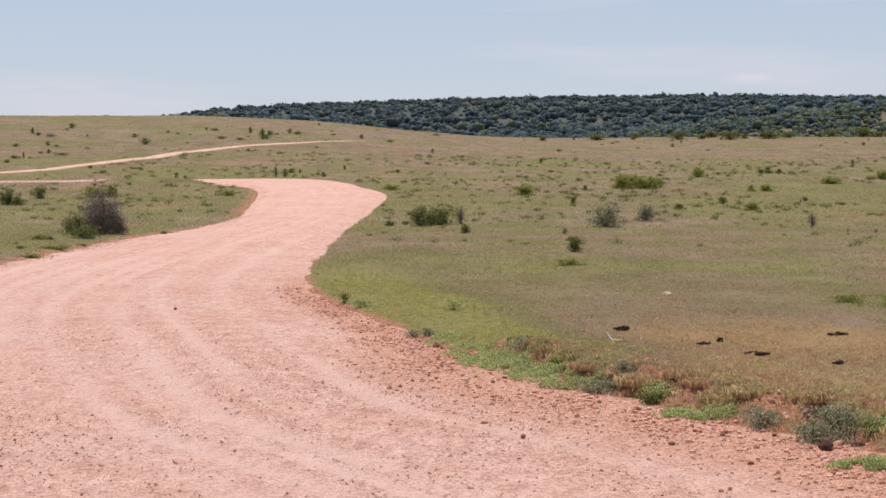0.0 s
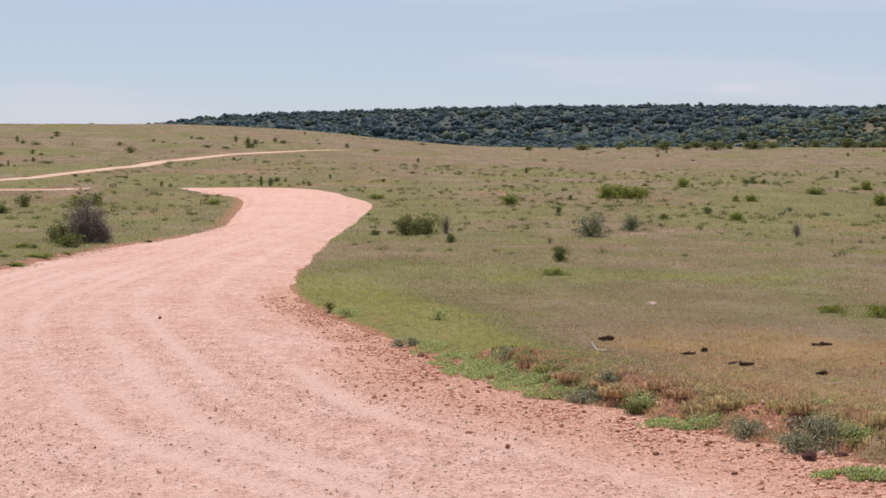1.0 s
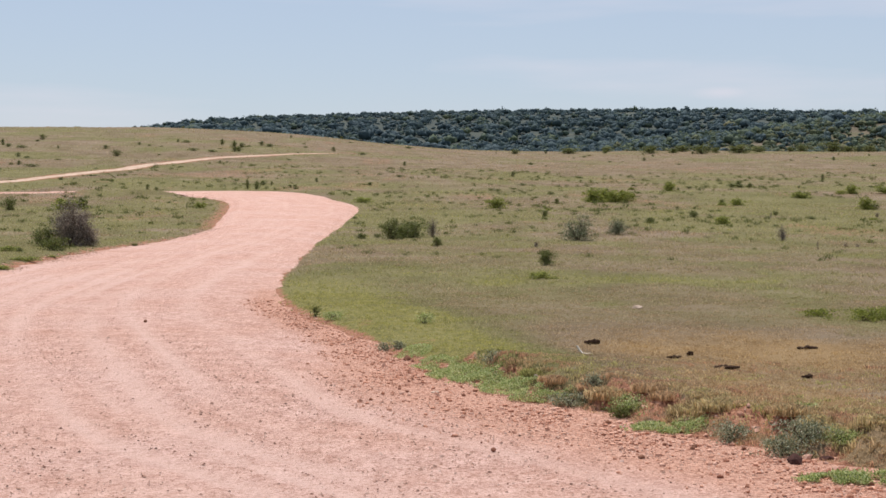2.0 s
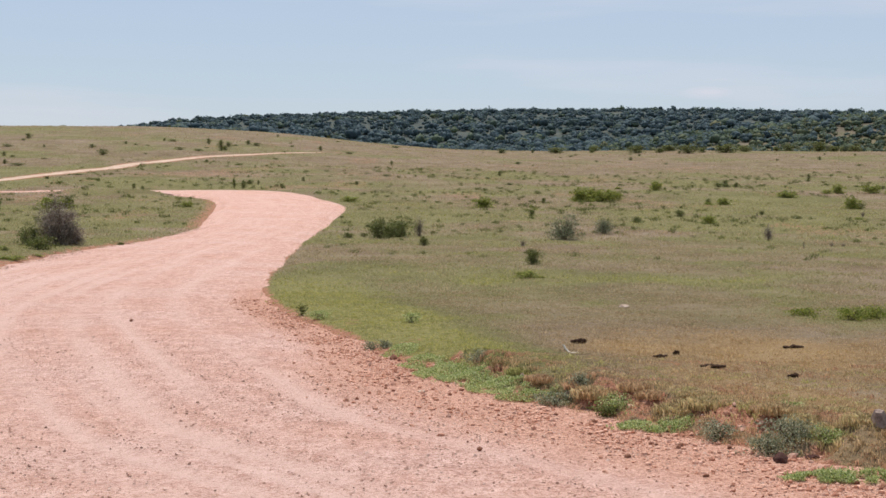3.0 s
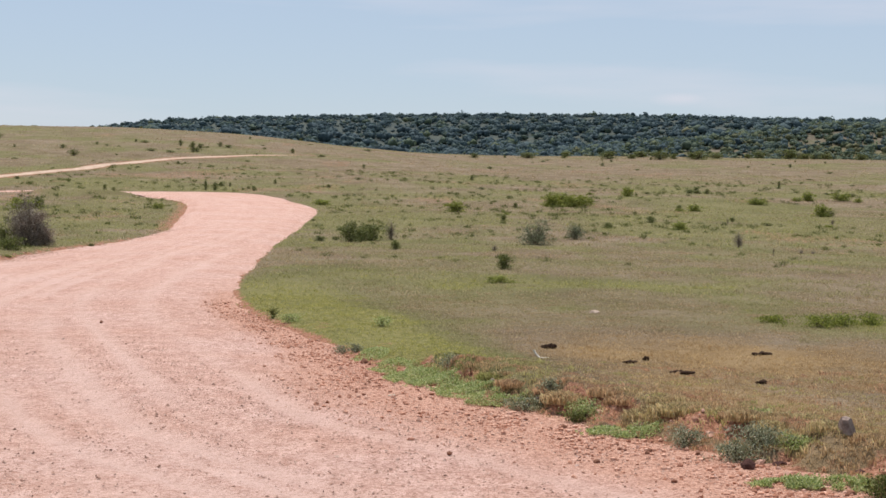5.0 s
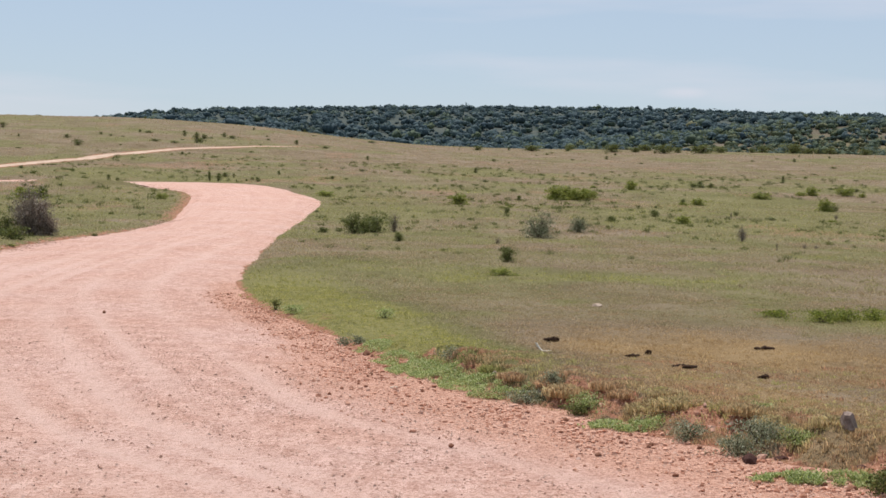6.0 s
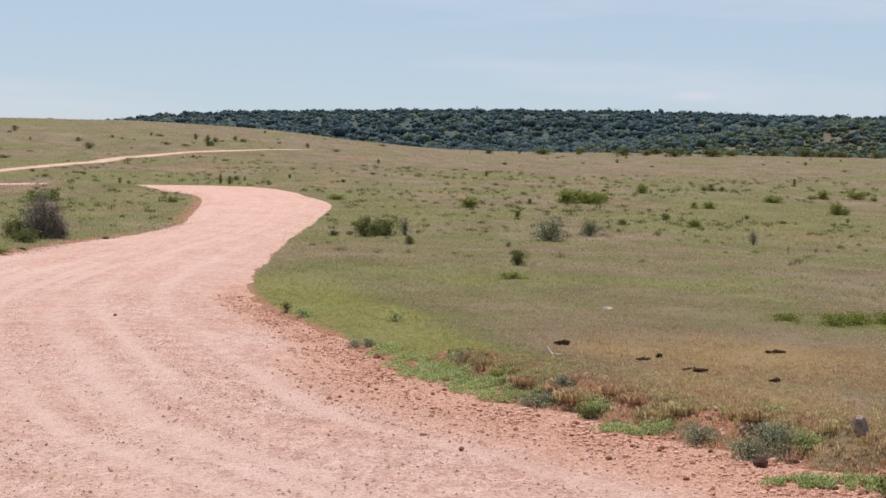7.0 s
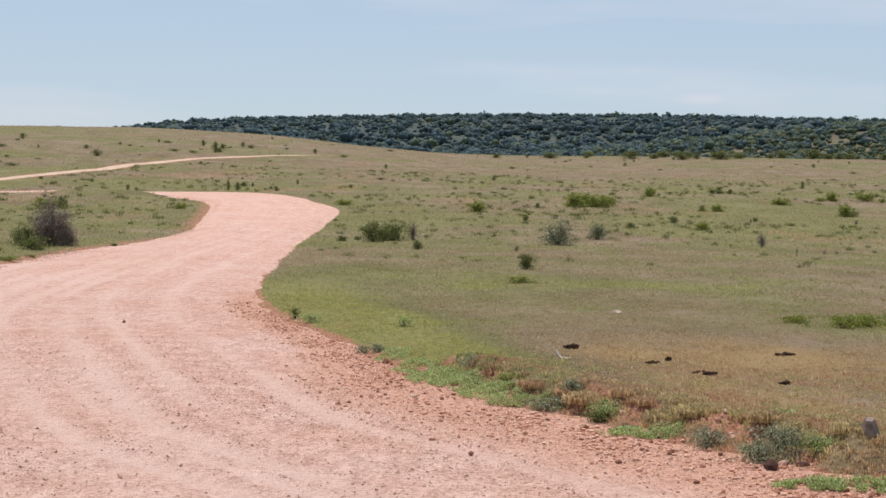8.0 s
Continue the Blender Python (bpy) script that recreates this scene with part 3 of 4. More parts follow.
def place_copies(kinds, rows, group):
    """Copies of a few shrubs of one metre, scaled to the widths and heights given."""
    for k, (x, y, w, h) in enumerate(rows):
        src = kinds[k % len(kinds)]
        m = pose(x, y, at_ground(x, y) - 0.03, 0, 0, rng.uniform(0, 360)) @ Matrix.Diagonal((w, w, h * 1.05, 1))
        tagged(copy_thing(src, m), group=group)


# ---- shrubs ----
big = make_shrub("shrub", 1.25, 1.38, LEAF_DEAD, 9000, 0.1, "tall grey half-dead shrub beside the gravel road", 1.0, slim=0.13)
put(big, -10.75, 47.3)
low = make_shrub("shrub", 0.5, 0.62, LEAF_DEAD, 1800, 0.08, "low grey-brown twiggy shrub beside the gravel road", 0.8, slim=0.13)
put(low, -10.2, 47.1)
skirt = make_shrub("shrub", 0.95, 0.6, LEAF_OLIVE, 2600, 0.05, "low fresh green shrub at the foot of a grey shrub")
put(skirt, -11.55, 47.0)
skirt = make_shrub("shrub", 0.85, 0.42, LEAF_OLIVE, 1800, 0.05, "small olive-green shrub on the grassy roadside")
put(skirt, -10.65, 44.4)

GREEN_KINDS = [make_shrub("shrub", 1, 1, LEAF_GREEN, 2300, 0.08, "bushy bright green shrub on open grassland", group="green shrubs on the plain") for _ in range(3)]
OLIVE_KINDS = [make_shrub("shrub", 1, 1, LEAF_OLIVE, 2000, 0.08, "dark olive shrub on open grassland", group="olive shrubs on the plain") for _ in range(3)]
GREY_KINDS = [make_shrub("shrub", 1, 1, LEAF_SAGE, 3400, 0.055, "rounded grey-green shrub among the grass", 0.6, group="grey-green shrubs on the plain") for _ in range(2)]
DEAD_KINDS = [make_shrub("shrub", 1, 1, LEAF_DEAD, 1500, 0.09, "small leafless twiggy shrub in dry grass", 1.0, group="dry twiggy shrubs on the plain", slim=0.1)]
SLOPE_KINDS = [make_shrub("shrub", 1.2, 1.08, LEAF_OLIVE, 520, 0.14, "small dark olive shrub on open grassy slopes", group="scattered shrubs on the far slope") for _ in range(3)]
put(GREEN_KINDS[0], 11.57, 96.64, 40, (1.3, 1.3, 0.9))
put(GREEN_KINDS[1], 13.11, 97.21, 10, (1.35, 1.3, 0.78))
put(GREEN_KINDS[2], -11.98, 83.82, 10, (0.68, 0.68, 0.36))
put(OLIVE_KINDS[0], -18.3, 82.68, 10, (0.7, 0.7, 0.68))
put(OLIVE_KINDS[1], -21.2, 72.94, 10, (1.0, 1.0, 0.75))
put(OLIVE_KINDS[2], -21.68, 80.5, 10, (0.72, 0.72, 0.66))
put(GREY_KINDS[0], 5.79, 53.16, 10, (1.05, 1.05, 0.84))
put(GREY_KINDS[1], 7.94, 58.63, 10, (0.76, 0.76, 0.6))
put(DEAD_KINDS[0], 13.22, 53.59, 10, (0.4, 0.4, 0.6))
put(SLOPE_KINDS[0], -22.32, 185.88, 10, (0.8, 0.8, 1.15))
put(SLOPE_KINDS[1], -33.53, 169.32, 10, (1.05, 1.05, 0.66))
put(SLOPE_KINDS[2], -23.22, 201.56, 10, (0.95, 0.95, 0.58))

place_copies(GREEN_KINDS, [(12.4, 98.3, 1.5, 0.85), (13.9, 98.6, 0.9, 0.8), (16.97, 117.36, 0.89, 0.58), (19.53, 114.82, 0.87, 0.74), (27.45, 105.9, 1.28, 0.6),
                           (32.4, 113.69, 1.1, 0.9), (33.4, 114.2, 0.9, 0.75), (36.85, 112.43, 0.51, 0.42), (19.2, 93.25, 0.8, 0.6), (20.1, 93.4, 0.8, 0.48),
                           (-3.39, 96.3, 0.94, 0.47), (7.62, 87.88, 0.33, 0.46), (4.86, 88.23, 1.0, 0.67), (2.74, 32.38, 0.38, 0.22), (3.05, 32.46, 0.38, 0.19),
                           (14.22, 69.0, 0.68, 0.42), (-19.0, 82.3, 1.2, 0.75), (7.46, 83.83, 0.38, 0.38), (27.0, 89.4, 0.8, 0.8), (36.2, 114.5, 1.1, 0.8), (22.9, 74.5, 0.65, 0.4)], "green shrubs on the plain")
place_copies(OLIVE_KINDS, [(-20.6, 72.6, 0.9, 0.6), (3.32, 37.77, 0.46, 0.51), (20.43, 116, 0.26, 0.35), (26.49, 124.98, 0.83, 0.47), (27.26, 125.44, 0.83, 0.4), (14.22, 76.22, 0.63, 0.49),
                           (10.98, 69.8, 0.68, 0.4), (6.68, 76.86, 0.35, 0.46), (39.37, 121.86, 0.83, 0.46), (-0.8, 53.56, 1.15, 1.0), (-0.13, 55.11, 1.1, 0.82), (-0.45, 54.3, 0.9, 0.75),
                           (0.71, 48.09, 0.5, 0.42), (-1.91, 53.66, 0.4, 0.28), (-1.38, 54.93, 0.33, 0.25), (-2.95, 73.43, 0.31, 0.17), (-3.7, 122.57, 0.46, 0.37),
                           (27.6, 89.6, 0.8, 0.6), (19.55, 95.03, 0.5, 0.5), (14.84, 79.63, 0.42, 0.3), (19.11, 79.05, 0.36, 0.39)], "olive shrubs on the plain")
place_copies(SLOPE_KINDS, [(-12.47, 111.88, 0.34, 0.59), (-11.83, 112.14, 0.42, 0.8), (-11.98, 118.54, 0.72, 0.58), (-11.26, 117.97, 0.27, 0.27), (-9.56, 115.13, 0.26, 0.35),
                           (-8.94, 112.23, 0.42, 0.59), (-18.03, 101.32, 0.31, 0.31), (-17.52, 101.89, 0.23, 0.46), (-14.71, 89.87, 0.41, 0.17)], "small dark shrubs beyond the bend")
place_copies(SLOPE_KINDS, [(9.56, 146.72, 0.55, 0.39), (9.01, 125.87, 0.66, 0.28), (9.96, 109.65, 0.5, 0.37), (8.9, 94.05, 0.32, 0.28), (28.4, 139.85, 0.53, 0.26), (27.43, 129.3, 0.73, 0.39),
                           (27.97, 129.07, 0.73, 0.33), (34.44, 141.49, 0.43, 0.21), (37.58, 137.75, 0.52, 0.36), (9.06, 95.34, 0.29, 0.22), (15.63, 106.11, 0.64, 0.16),
                           (31.04, 140.2, 0.63, 0.26), (38.76, 141.96, 0.43, 0.43), (38.49, 125.88, 0.57, 0.24), (57.17, 186.05, 0.98, 0.35), (9.8, 70.86, 0.16, 0.13),
                           (25.99, 230.8, 0.7, 0.35), (27.51, 134.67, 0.51, 0.25), (61.57, 219.63, 0.66, 0.41), (19.93, 74.9, 0.57, 0.23)], "small shrubs dotted over the plain")
place_copies(GREEN_KINDS, [(-9.95, 36.2, 0.5, 0.14), (-10.2, 39.3, 0.55, 0.16), (-10.0, 41.4, 0.5, 0.16), (-11.8, 43.7, 0.6, 0.18)], "low weeds along the road edge")
place_copies(OLIVE_KINDS, [(-11.39, 43.35, 0.29, 0.2), (-9.16, 49.1, 0.26, 0.15), (-11.01, 38.93, 0.37, 0.15), (-10.6, 49.8, 0.35, 0.14)], "low weeds along the road edge")
place_copies(DEAD_KINDS, [(12.78, 47.21, 0.14, 0.25), (3.91, 48.15, 0.55, 0.36), (18.31, 76.74, 0.29, 0.52), (0.66, 55.72, 1.2, 1.15), (24.07, 77.58, 0.7, 0.47),
                          (13.42, 49.61, 0.19, 0.3), (14.25, 49.2, 0.46, 0.26), (14.6, 49.1, 0.46, 0.22), (13.62, 55.16, 0.62, 0.42), (-12.1, 48.2, 0.41, 0.6)], "dry twiggy shrubs on the plain")
place_copies(SLOPE_KINDS, [(-52.39, 191.73, 0.58, 0.58), (-50.25, 186.22, 0.84, 0.56), (-47.76, 182.83, 1.24, 0.55), (-51.42, 207.98, 1.1, 0.55), (-50.81, 202.74, 0.61, 0.38),
                           (-46.02, 161.68, 0.85, 0.55), (-43.27, 164.43, 0.62, 0.37), (-41.85, 162.49, 0.61, 0.31), (-38.57, 135.27, 1.02, 0.51), (-38.91, 139.23, 0.32, 0.37),
                           (-37.56, 136.42, 0.31, 0.26), (-39.26, 146.4, 0.44, 0.39), (-38.55, 146.64, 0.55, 0.33), (-36.69, 144.52, 1.31, 0.38), (-37.46, 158.16, 0.72, 0.24),
                           (-37.58, 182.86, 0.97, 0.34), (-37.67, 129.52, 0.59, 0.39), (-27.54, 128.47, 1.07, 0.19), (-28.94, 123.1, 0.65, 0.19), (-32.58, 121.95, 0.64, 0.18)], "scattered shrubs on the far slope")
place_copies(SLOPE_KINDS, [(-36.03, 196.96, 0.59, 0.3), (-34.44, 195.09, 0.44, 0.29), (-31.6, 207.87, 1.25, 0.55), (-32.92, 208.79, 0.47, 0.32), (-27, 183.43, 0.97, 0.48),
                           (-24.61, 182.12, 1.1, 0.48), (-26.4, 205.71, 0.78, 0.62), (-22.0, 187.5, 0.9, 0.7), (-22.64, 204.56, 0.62, 0.39), (-21.5, 210.59, 0.9, 0.48), (-20.2, 209.0, 1.2, 0.55),
                           (-29.4, 172.77, 0.39, 0.26), (-20.59, 158.91, 0.6, 0.24), (-16.56, 154.87, 0.35, 0.23), (-22.88, 146.76, 0.66, 0.22), (-43.22, 182.53, 0.34, 0.28),
                           (-24.54, 121.52, 0.28, 0.18), (-15.55, 212.89, 0.64, 0.4), (-11.31, 208.56, 0.79, 0.47), (-14.58, 172.9, 0.52, 0.26)], "scattered shrubs on the far slope")
place_copies(SLOPE_KINDS, [(-8.29, 126.48, 0.38, 0.29), (-7.04, 198.8, 1.05, 0.45), (-1.16, 254.09, 1.34, 0.58), (-1.21, 172.31, 0.46, 0.39), (-1.46, 136.65, 0.57, 0.31), (-66.7, 298.0, 1.5, 0.8)], "scattered shrubs on the far slope")
place_copies(OLIVE_KINDS, [(x, y, 1.4 * w, 1.4 * h) for x, y, w, h in [(16.92, 255.96, 1.55, 0.77), (26.69, 261.39, 2.17, 0.99), (34.21, 269.85, 1.02, 0.71), (41.6, 264.58, 3, 1.4), (46.16, 267.6, 1.41, 0.81), (48.76, 254.49, 2.69, 1.63),
                           (54.72, 272.07, 1.64, 1.03), (58.08, 268.31, 3.04, 1.42), (63.27, 275.26, 2.08, 1.04), (70.63, 281.45, 1.49, 0.85), (80.5, 288, 2.6, 1.75), (88, 289, 2.4, 1.3),
                           (94.5, 288, 2.6, 1.2), (52.0, 292, 2.4, 1.2), (66.5, 291, 2.6, 1.2), (75.5, 292, 2.2, 1.3), (84.5, 291, 2.0, 1.0), (37.0, 288, 2.0, 1.0)]], "row of dark shrubs on the far rim")


def scatter(count, x0, x1, y0, y1, seed):
    r = np.random.default_rng(seed)
    return [(float(a), float(b), float(c), float(c * e)) for a, b, c, e in
            zip(r.uniform(x0, x1, count), r.uniform(y0, y1, count), r.uniform(0.25, 0.8, count), r.uniform(0.35, 0.6, count))]


place_copies(SLOPE_KINDS, scatter(40, 8, 75, 110, 285, 3), "small shrubs dotted over the plain")
place_copies(SLOPE_KINDS, scatter(14, -75, -5, 150, 290, 9), "scattered shrubs on the far slope")

# ---- plants and stones of the near verge ----
for x, y, w, h, leaf, n, size, label in [
        (2.88, 11.52, 0.34, 0.14, LEAF_GREY, 1700, 0.02, "grey-green leafy weed clump on the stony verge"),
        (3.1, 11.68, 0.38, 0.17, LEAF_GREY, 1900, 0.02, "grey-green leafy weed clump on the stony verge"),
        (2.6, 12.15, 0.28, 0.14, LEAF_GREY, 1200, 0.02, "small grey-green weed clump on the stony verge"),
        (1.46, 14.05, 0.32, 0.11, LEAF_GREY, 1200, 0.02, "low grey-green weed clump on the road edge"),
        (1.72, 14.22, 0.18, 0.12, LEAF_GREY, 700, 0.02, "bluish grey-green weed clump below the bank"),
        (1.98, 13.55, 0.34, 0.17, LEAF_MAT, 1400, 0.02, "fresh green weed clump on the eroded bank"),
        (1.86, 13.4, 0.2, 0.11, LEAF_OLIVE, 800, 0.02, "dark green weed clump on the road edge"),
        (0.87, 16.35, 0.24, 0.13, LEAF_GREY, 800, 0.02, "grey-green weed clump in short grass"),
        (3.36, 11.6, 0.3, 0.1, LEAF_MAT, 1000, 0.02, "yellow-green weed clump on the bank"),
        (3.52, 10.06, 0.26, 0.15, LEAF_OLIVE, 1200, 0.022, "dark green weed clump on the road edge"),
        (-0.2, 18.7, 0.2, 0.1, LEAF_GREY, 600, 0.02, "grey-green weed clump on the road rim"),
        (-0.38, 18.85, 0.18, 0.1, LEAF_GREY, 500, 0.02, "grey-green weed clump on the road rim"),
        (0.15, 21.82, 0.28, 0.13, LEAF_MAT, 450, 0.025, "thin green weed tuft in short grass"),
        (-1.22, 22.76, 0.38, 0.12, LEAF_MAT, 1100, 0.022, "fresh green weed clump on the road edge"),
        (-1.55, 23.42, 0.14, 0.17, LEAF_OLIVE, 400, 0.025, "thin olive weed on the road edge"),
        (6.84, 22.56, 0.55, 0.16, LEAF_GREEN, 1500, 0.03, "leafy bright green weed patch in dry grass"),
        (7.3, 22.85, 0.5, 0.16, LEAF_GREEN, 1300, 0.03, "leafy bright green weed patch in dry grass"),
        (7.8, 22.95, 0.5, 0.15, LEAF_GREEN, 1200, 0.03, "leafy bright green weed patch in dry grass"),
        (6.36, 23.39, 0.46, 0.1, LEAF_GREEN, 900, 0.03, "low green weed patch in dry grass"),
        (3.32, 12.6, 0.2, 0.08, LEAF_MAT, 400, 0.02, "low yellow-green weed clump on the bank")]:
    put(make_shrub("weed_clump", w * 1.1, h * 1.15, leaf, n, size, label, 0.2, "weed", "weeds along the verge"), x, y, sink=0.01)


def mat_of_leaves(x, y, wx, wy, n, label):
    """A low spreading mat of small leaves that follows the ground."""
    ang, r = rng.uniform(0, 2 * math.pi, n), np.sqrt(rng.random(n)) * rng.uniform(0.75, 1.15, n)
    px, py = x + wx * r * np.cos(ang), y + wy * r * np.sin(ang)
    keep = (fbm(px * 6, py * 4, 77) > 0.4) & (r < 0.35 + 1.1 * fbm(px * 2.5, py * 1.5, 78))
    px, py = px[keep], py[keep]
    pz = np.maximum(ground_height(px, py), road_height(px, py, road_distance(px, py))) + rng.uniform(0.0, 0.1, len(px)) * fbm(px * 7, py * 7, 79) * (1.2 - np.minimum(r[keep], 1)) + 0.005
    foot = np.array([x, y, at_ground(x, y)])
    me = leaves_mesh("creeping_weed", np.c_[px, py, pz] - foot, rng.uniform(0.012, 0.028, len(px)), LEAF_MAT, 0.5, 0.45, 0.7)
    ob = new("creeping_weed", me)
    ob.location = foot
    tagged(ob, label, "weed", "creeping weeds along the verge")


for row in [(2.06, 12.72, 0.34, 0.26, 4200), (2.3, 12.6, 0.2, 0.2, 1500), (3.05, 10.45, 0.34, 0.22, 4200), (3.25, 10.52, 0.5, 0.24, 5000), (3.4, 10.45, 0.34, 0.26, 4600), (0.23, 17.1, 0.32, 0.6, 5200), (0.45, 16.3, 0.36, 0.6, 6400),
            (0.7, 15.75, 0.42, 0.5, 7000), (0.98, 15.1, 0.42, 0.5, 7000), (1.2, 14.5, 0.4, 0.4, 5600), (0.0, 18.2, 0.25, 0.5, 2200)]:
    mat_of_leaves(*row, "bright green creeping weed mat on the red verge")


def stone_mesh(name, w, h, material, seed, corners=26):
    """An angular stone: the hull of a few points, so that it has true facets; few corners make it craggier."""
    bm = bmesh.new()
    r = random.Random(seed)
    for _ in range(corners):
        p = Vector((r.gauss(0, 1), r.gauss(0, 1), r.gauss(0, 1))).normalized() * r.uniform(0.82, 1.0)
        p.xy *= 1 - 0.35 * max(p.z, 0)
        bm.verts.new((p.x * w * 0.52, p.y * w * 0.46, p.z * h * 0.55 + h * 0.35))
    out = bmesh.ops.convex_hull(bm, input=bm.verts)
    bmesh.ops.delete(bm, geom=[g for g in {*out["geom_interior"], *out["geom_unused"]} if isinstance(g, bmesh.types.BMVert)], context="VERTS")
    me = bpy.data.meshes.new(name)
    bm.to_mesh(me)
    bm.free()
    me.materials.append(material)
    return me


for k, (x, y, w, h, material, label) in enumerate([
        (2.88, 11.19, 0.15, 0.11, DARK_STONE, "dark maroon rock on the gravel verge"),
        (3.17, 11.36, 0.15, 0.05, DARK_STONE, "flat dark maroon rock beside a weed clump"),
        (3.28, 11.33, 0.11, 0.045, RED_STONE, "flat red-brown rock beside a weed clump"),
        (3.72, 11.45, 0.21, 0.18, GREY_STONE, "angular grey rock standing in dry grass"),
        (-0.08, 17.82, 0.11, 0.09, RED_STONE, "red-brown stone at the road edge"),
        (0.94, 15.95, 0.12, 0.1, RED_STONE, "rounded tan stone at the grass edge"),
        (1.27, 15.5, 0.085, 0.09, WHITE_STONE, "small whitish stone at the grass edge"),
        (0.22, 14.91, 0.11, 0.035, WHITE_STONE, "flat pale stone on the gravel road"),
        (-4.0, 22.3, 0.07, 0.06, RED_STONE, "small brown stone lying on the road"),
        (1.71, 13.05, 0.07, 0.05, RED_STONE, "small red stone on the gravel verge"),
        (2.22, 11.8, 0.05, 0.045, RED_STONE, "small red stone on the gravel verge"),
        (1.74, 11.3, 0.07, 0.05, RED_STONE, "small red stone on the gravel verge"),
        (2.63, 11.8, 0.06, 0.045, RED_STONE, "small red stone on the gravel verge"),
        (3.37, 10.22, 0.08, 0.05, RED_STONE, "red-brown stone beside a green weed mat"),
        (3.67, 10.95, 0.14, 0.05, DARK_STONE, "flat dark rock below the grassy bank"),
        (-0.02, 15.89, 0.06, 0.05, RED_STONE, "small red stone on the gravel verge"),
        (2.26, 11.91, 0.06, 0.045, RED_STONE, "small red stone on the gravel verge"),
        (1.63, 14.24, 0.1, 0.065, WHITE_STONE, "pale stone at the foot of the grassy bank"),
        (1.72, 14.0, 0.08, 0.07, WHITE_STONE, "small pale stone beside a grey-green weed"),
        (3.7, 24.69, 0.22, 0.07, WHITE_STONE, "flat pale stone sunk in the grass")]):
    ob = new("stone", stone_mesh("stone", w, h, material, k + 1, 19 if material == GREY_STONE else 26))
    put(tagged(ob, label, "stone", "stones along the verge"), x, y, 37 * k, sink=0.15 * h)


def dung_mesh(w, h, seed, lumps=5):
    """A crusty pat: several flattened lumps run together along a bent line."""
    bm = bmesh.new()
    r = random.Random(seed)
    for k in range(lumps):
        u = (k + 0.5) / lumps - 0.5
        made = bmesh.ops.create_icosphere(bm, subdivisions=2, radius=1)["verts"]
        taper = 1.15 - 1.1 * abs(u)
        size = Vector((w / lumps * r.uniform(0.7, 1.2), w * r.uniform(0.12, 0.22) * taper, h * r.uniform(0.28, 0.6) * taper))
        at = Vector((u * w, w * (0.5 * u * u + r.uniform(-0.08, 0.08)), h * 0.3))
        for v in made:
            bump = 1 + 0.3 * noise.noise(v.co * 2.2 + Vector((seed + 3 * k, 0, 0)))
            v.co = Vector((v.co.x * size.x, v.co.y * size.y, v.co.z * size.z)) * bump + at
    me = bpy.data.meshes.new("dung_pat")
    bm.to_mesh(me)
    bm.free()
    me.materials.append(DUNG)
    return me


for k, (x, y, w, h, turn, label) in enumerate([
        (2.26, 18.91, 0.18, 0.1, 10, "lumpy dark dung heap lying on short grass"),
        (2.97, 16.96, 0.16, 0.045, 15, "flat crusty dark dung lying on dry grass"),
        (3.24, 17.45, 0.1, 0.07, 40, "small dark dung lump lying on dry grass"),
        (3.35, 15.95, 0.25, 0.06, -5, "flat crusty dark dung lying on dry grass"),
        (4.9, 18.48, 0.25, 0.05, 8, "flat crusty dark dung lying on dry grass"),
        (4.02, 15.15, 0.15, 0.06, 35, "flat crusty dark dung lying on dry grass")]):
    put(tagged(new("dung_pat", dung_mesh(w, h, k + 40)), label, "dung", "dung on the grass"), x, y, turn, sink=0.0)

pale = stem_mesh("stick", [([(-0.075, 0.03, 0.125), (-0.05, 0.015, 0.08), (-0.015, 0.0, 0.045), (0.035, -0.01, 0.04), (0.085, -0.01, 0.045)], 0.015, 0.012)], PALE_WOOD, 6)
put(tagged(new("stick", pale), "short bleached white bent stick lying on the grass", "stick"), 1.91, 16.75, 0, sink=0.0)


# ---- gravel: loose stones on the road and its rim ----
def gravel_field(name, n, x0, x1, y0, y1, size, chooser, label, material=GRAVEL):
    X, Y = rng.uniform(x0, x1, n), rng.uniform(y0, y1, n)
    d = road_distance(X, Y)
    keep = rng.random(n) < chooser(X, Y, d)
    X, Y, d = X[keep], Y[keep], d[keep]
    Z = np.maximum(road_height(X, Y, d), ground_height(X, Y, d))
    n = len(X)
    unit = np.array([(1, 0, -0.1), (0, 1, -0.1), (-1, 0, -0.1), (0, -1, -0.1), (0.35, 0.2, 0.75), (-0.3, -0.25, 0.7)], float)
    s = size * np.minimum(np.exp(rng.normal(size=n) * 0.5), 2.4)
    v = unit[None] * rng.uniform(0.6, 1.25, (n, 6, 1)) + rng.normal(size=(n, 6, 3)) * 0.14
    ang = rng.uniform(0, 6.3, n)
    c, sn = np.cos(ang)[:, None], np.sin(ang)[:, None]
    v = np.stack([v[..., 0] * c - v[..., 1] * sn, v[..., 0] * sn + v[..., 1] * c, v[..., 2] * 0.8], -1) * s[:, None, None]
    v += np.stack([X, Y, Z + s * 0.05], -1)[:, None]
    tri = np.array([(0, 1, 4), (1, 2, 4), (2, 5, 4), (2, 3, 5), (3, 0, 5), (0, 4, 5)])
    faces = (np.arange(n)[:, None, None] * 6 + tri).reshape(-1, 3)
    return tagged(new(name, quick_mesh(name, v.reshape(-1, 3), faces, material)), label, "gravel", kind="stuff")


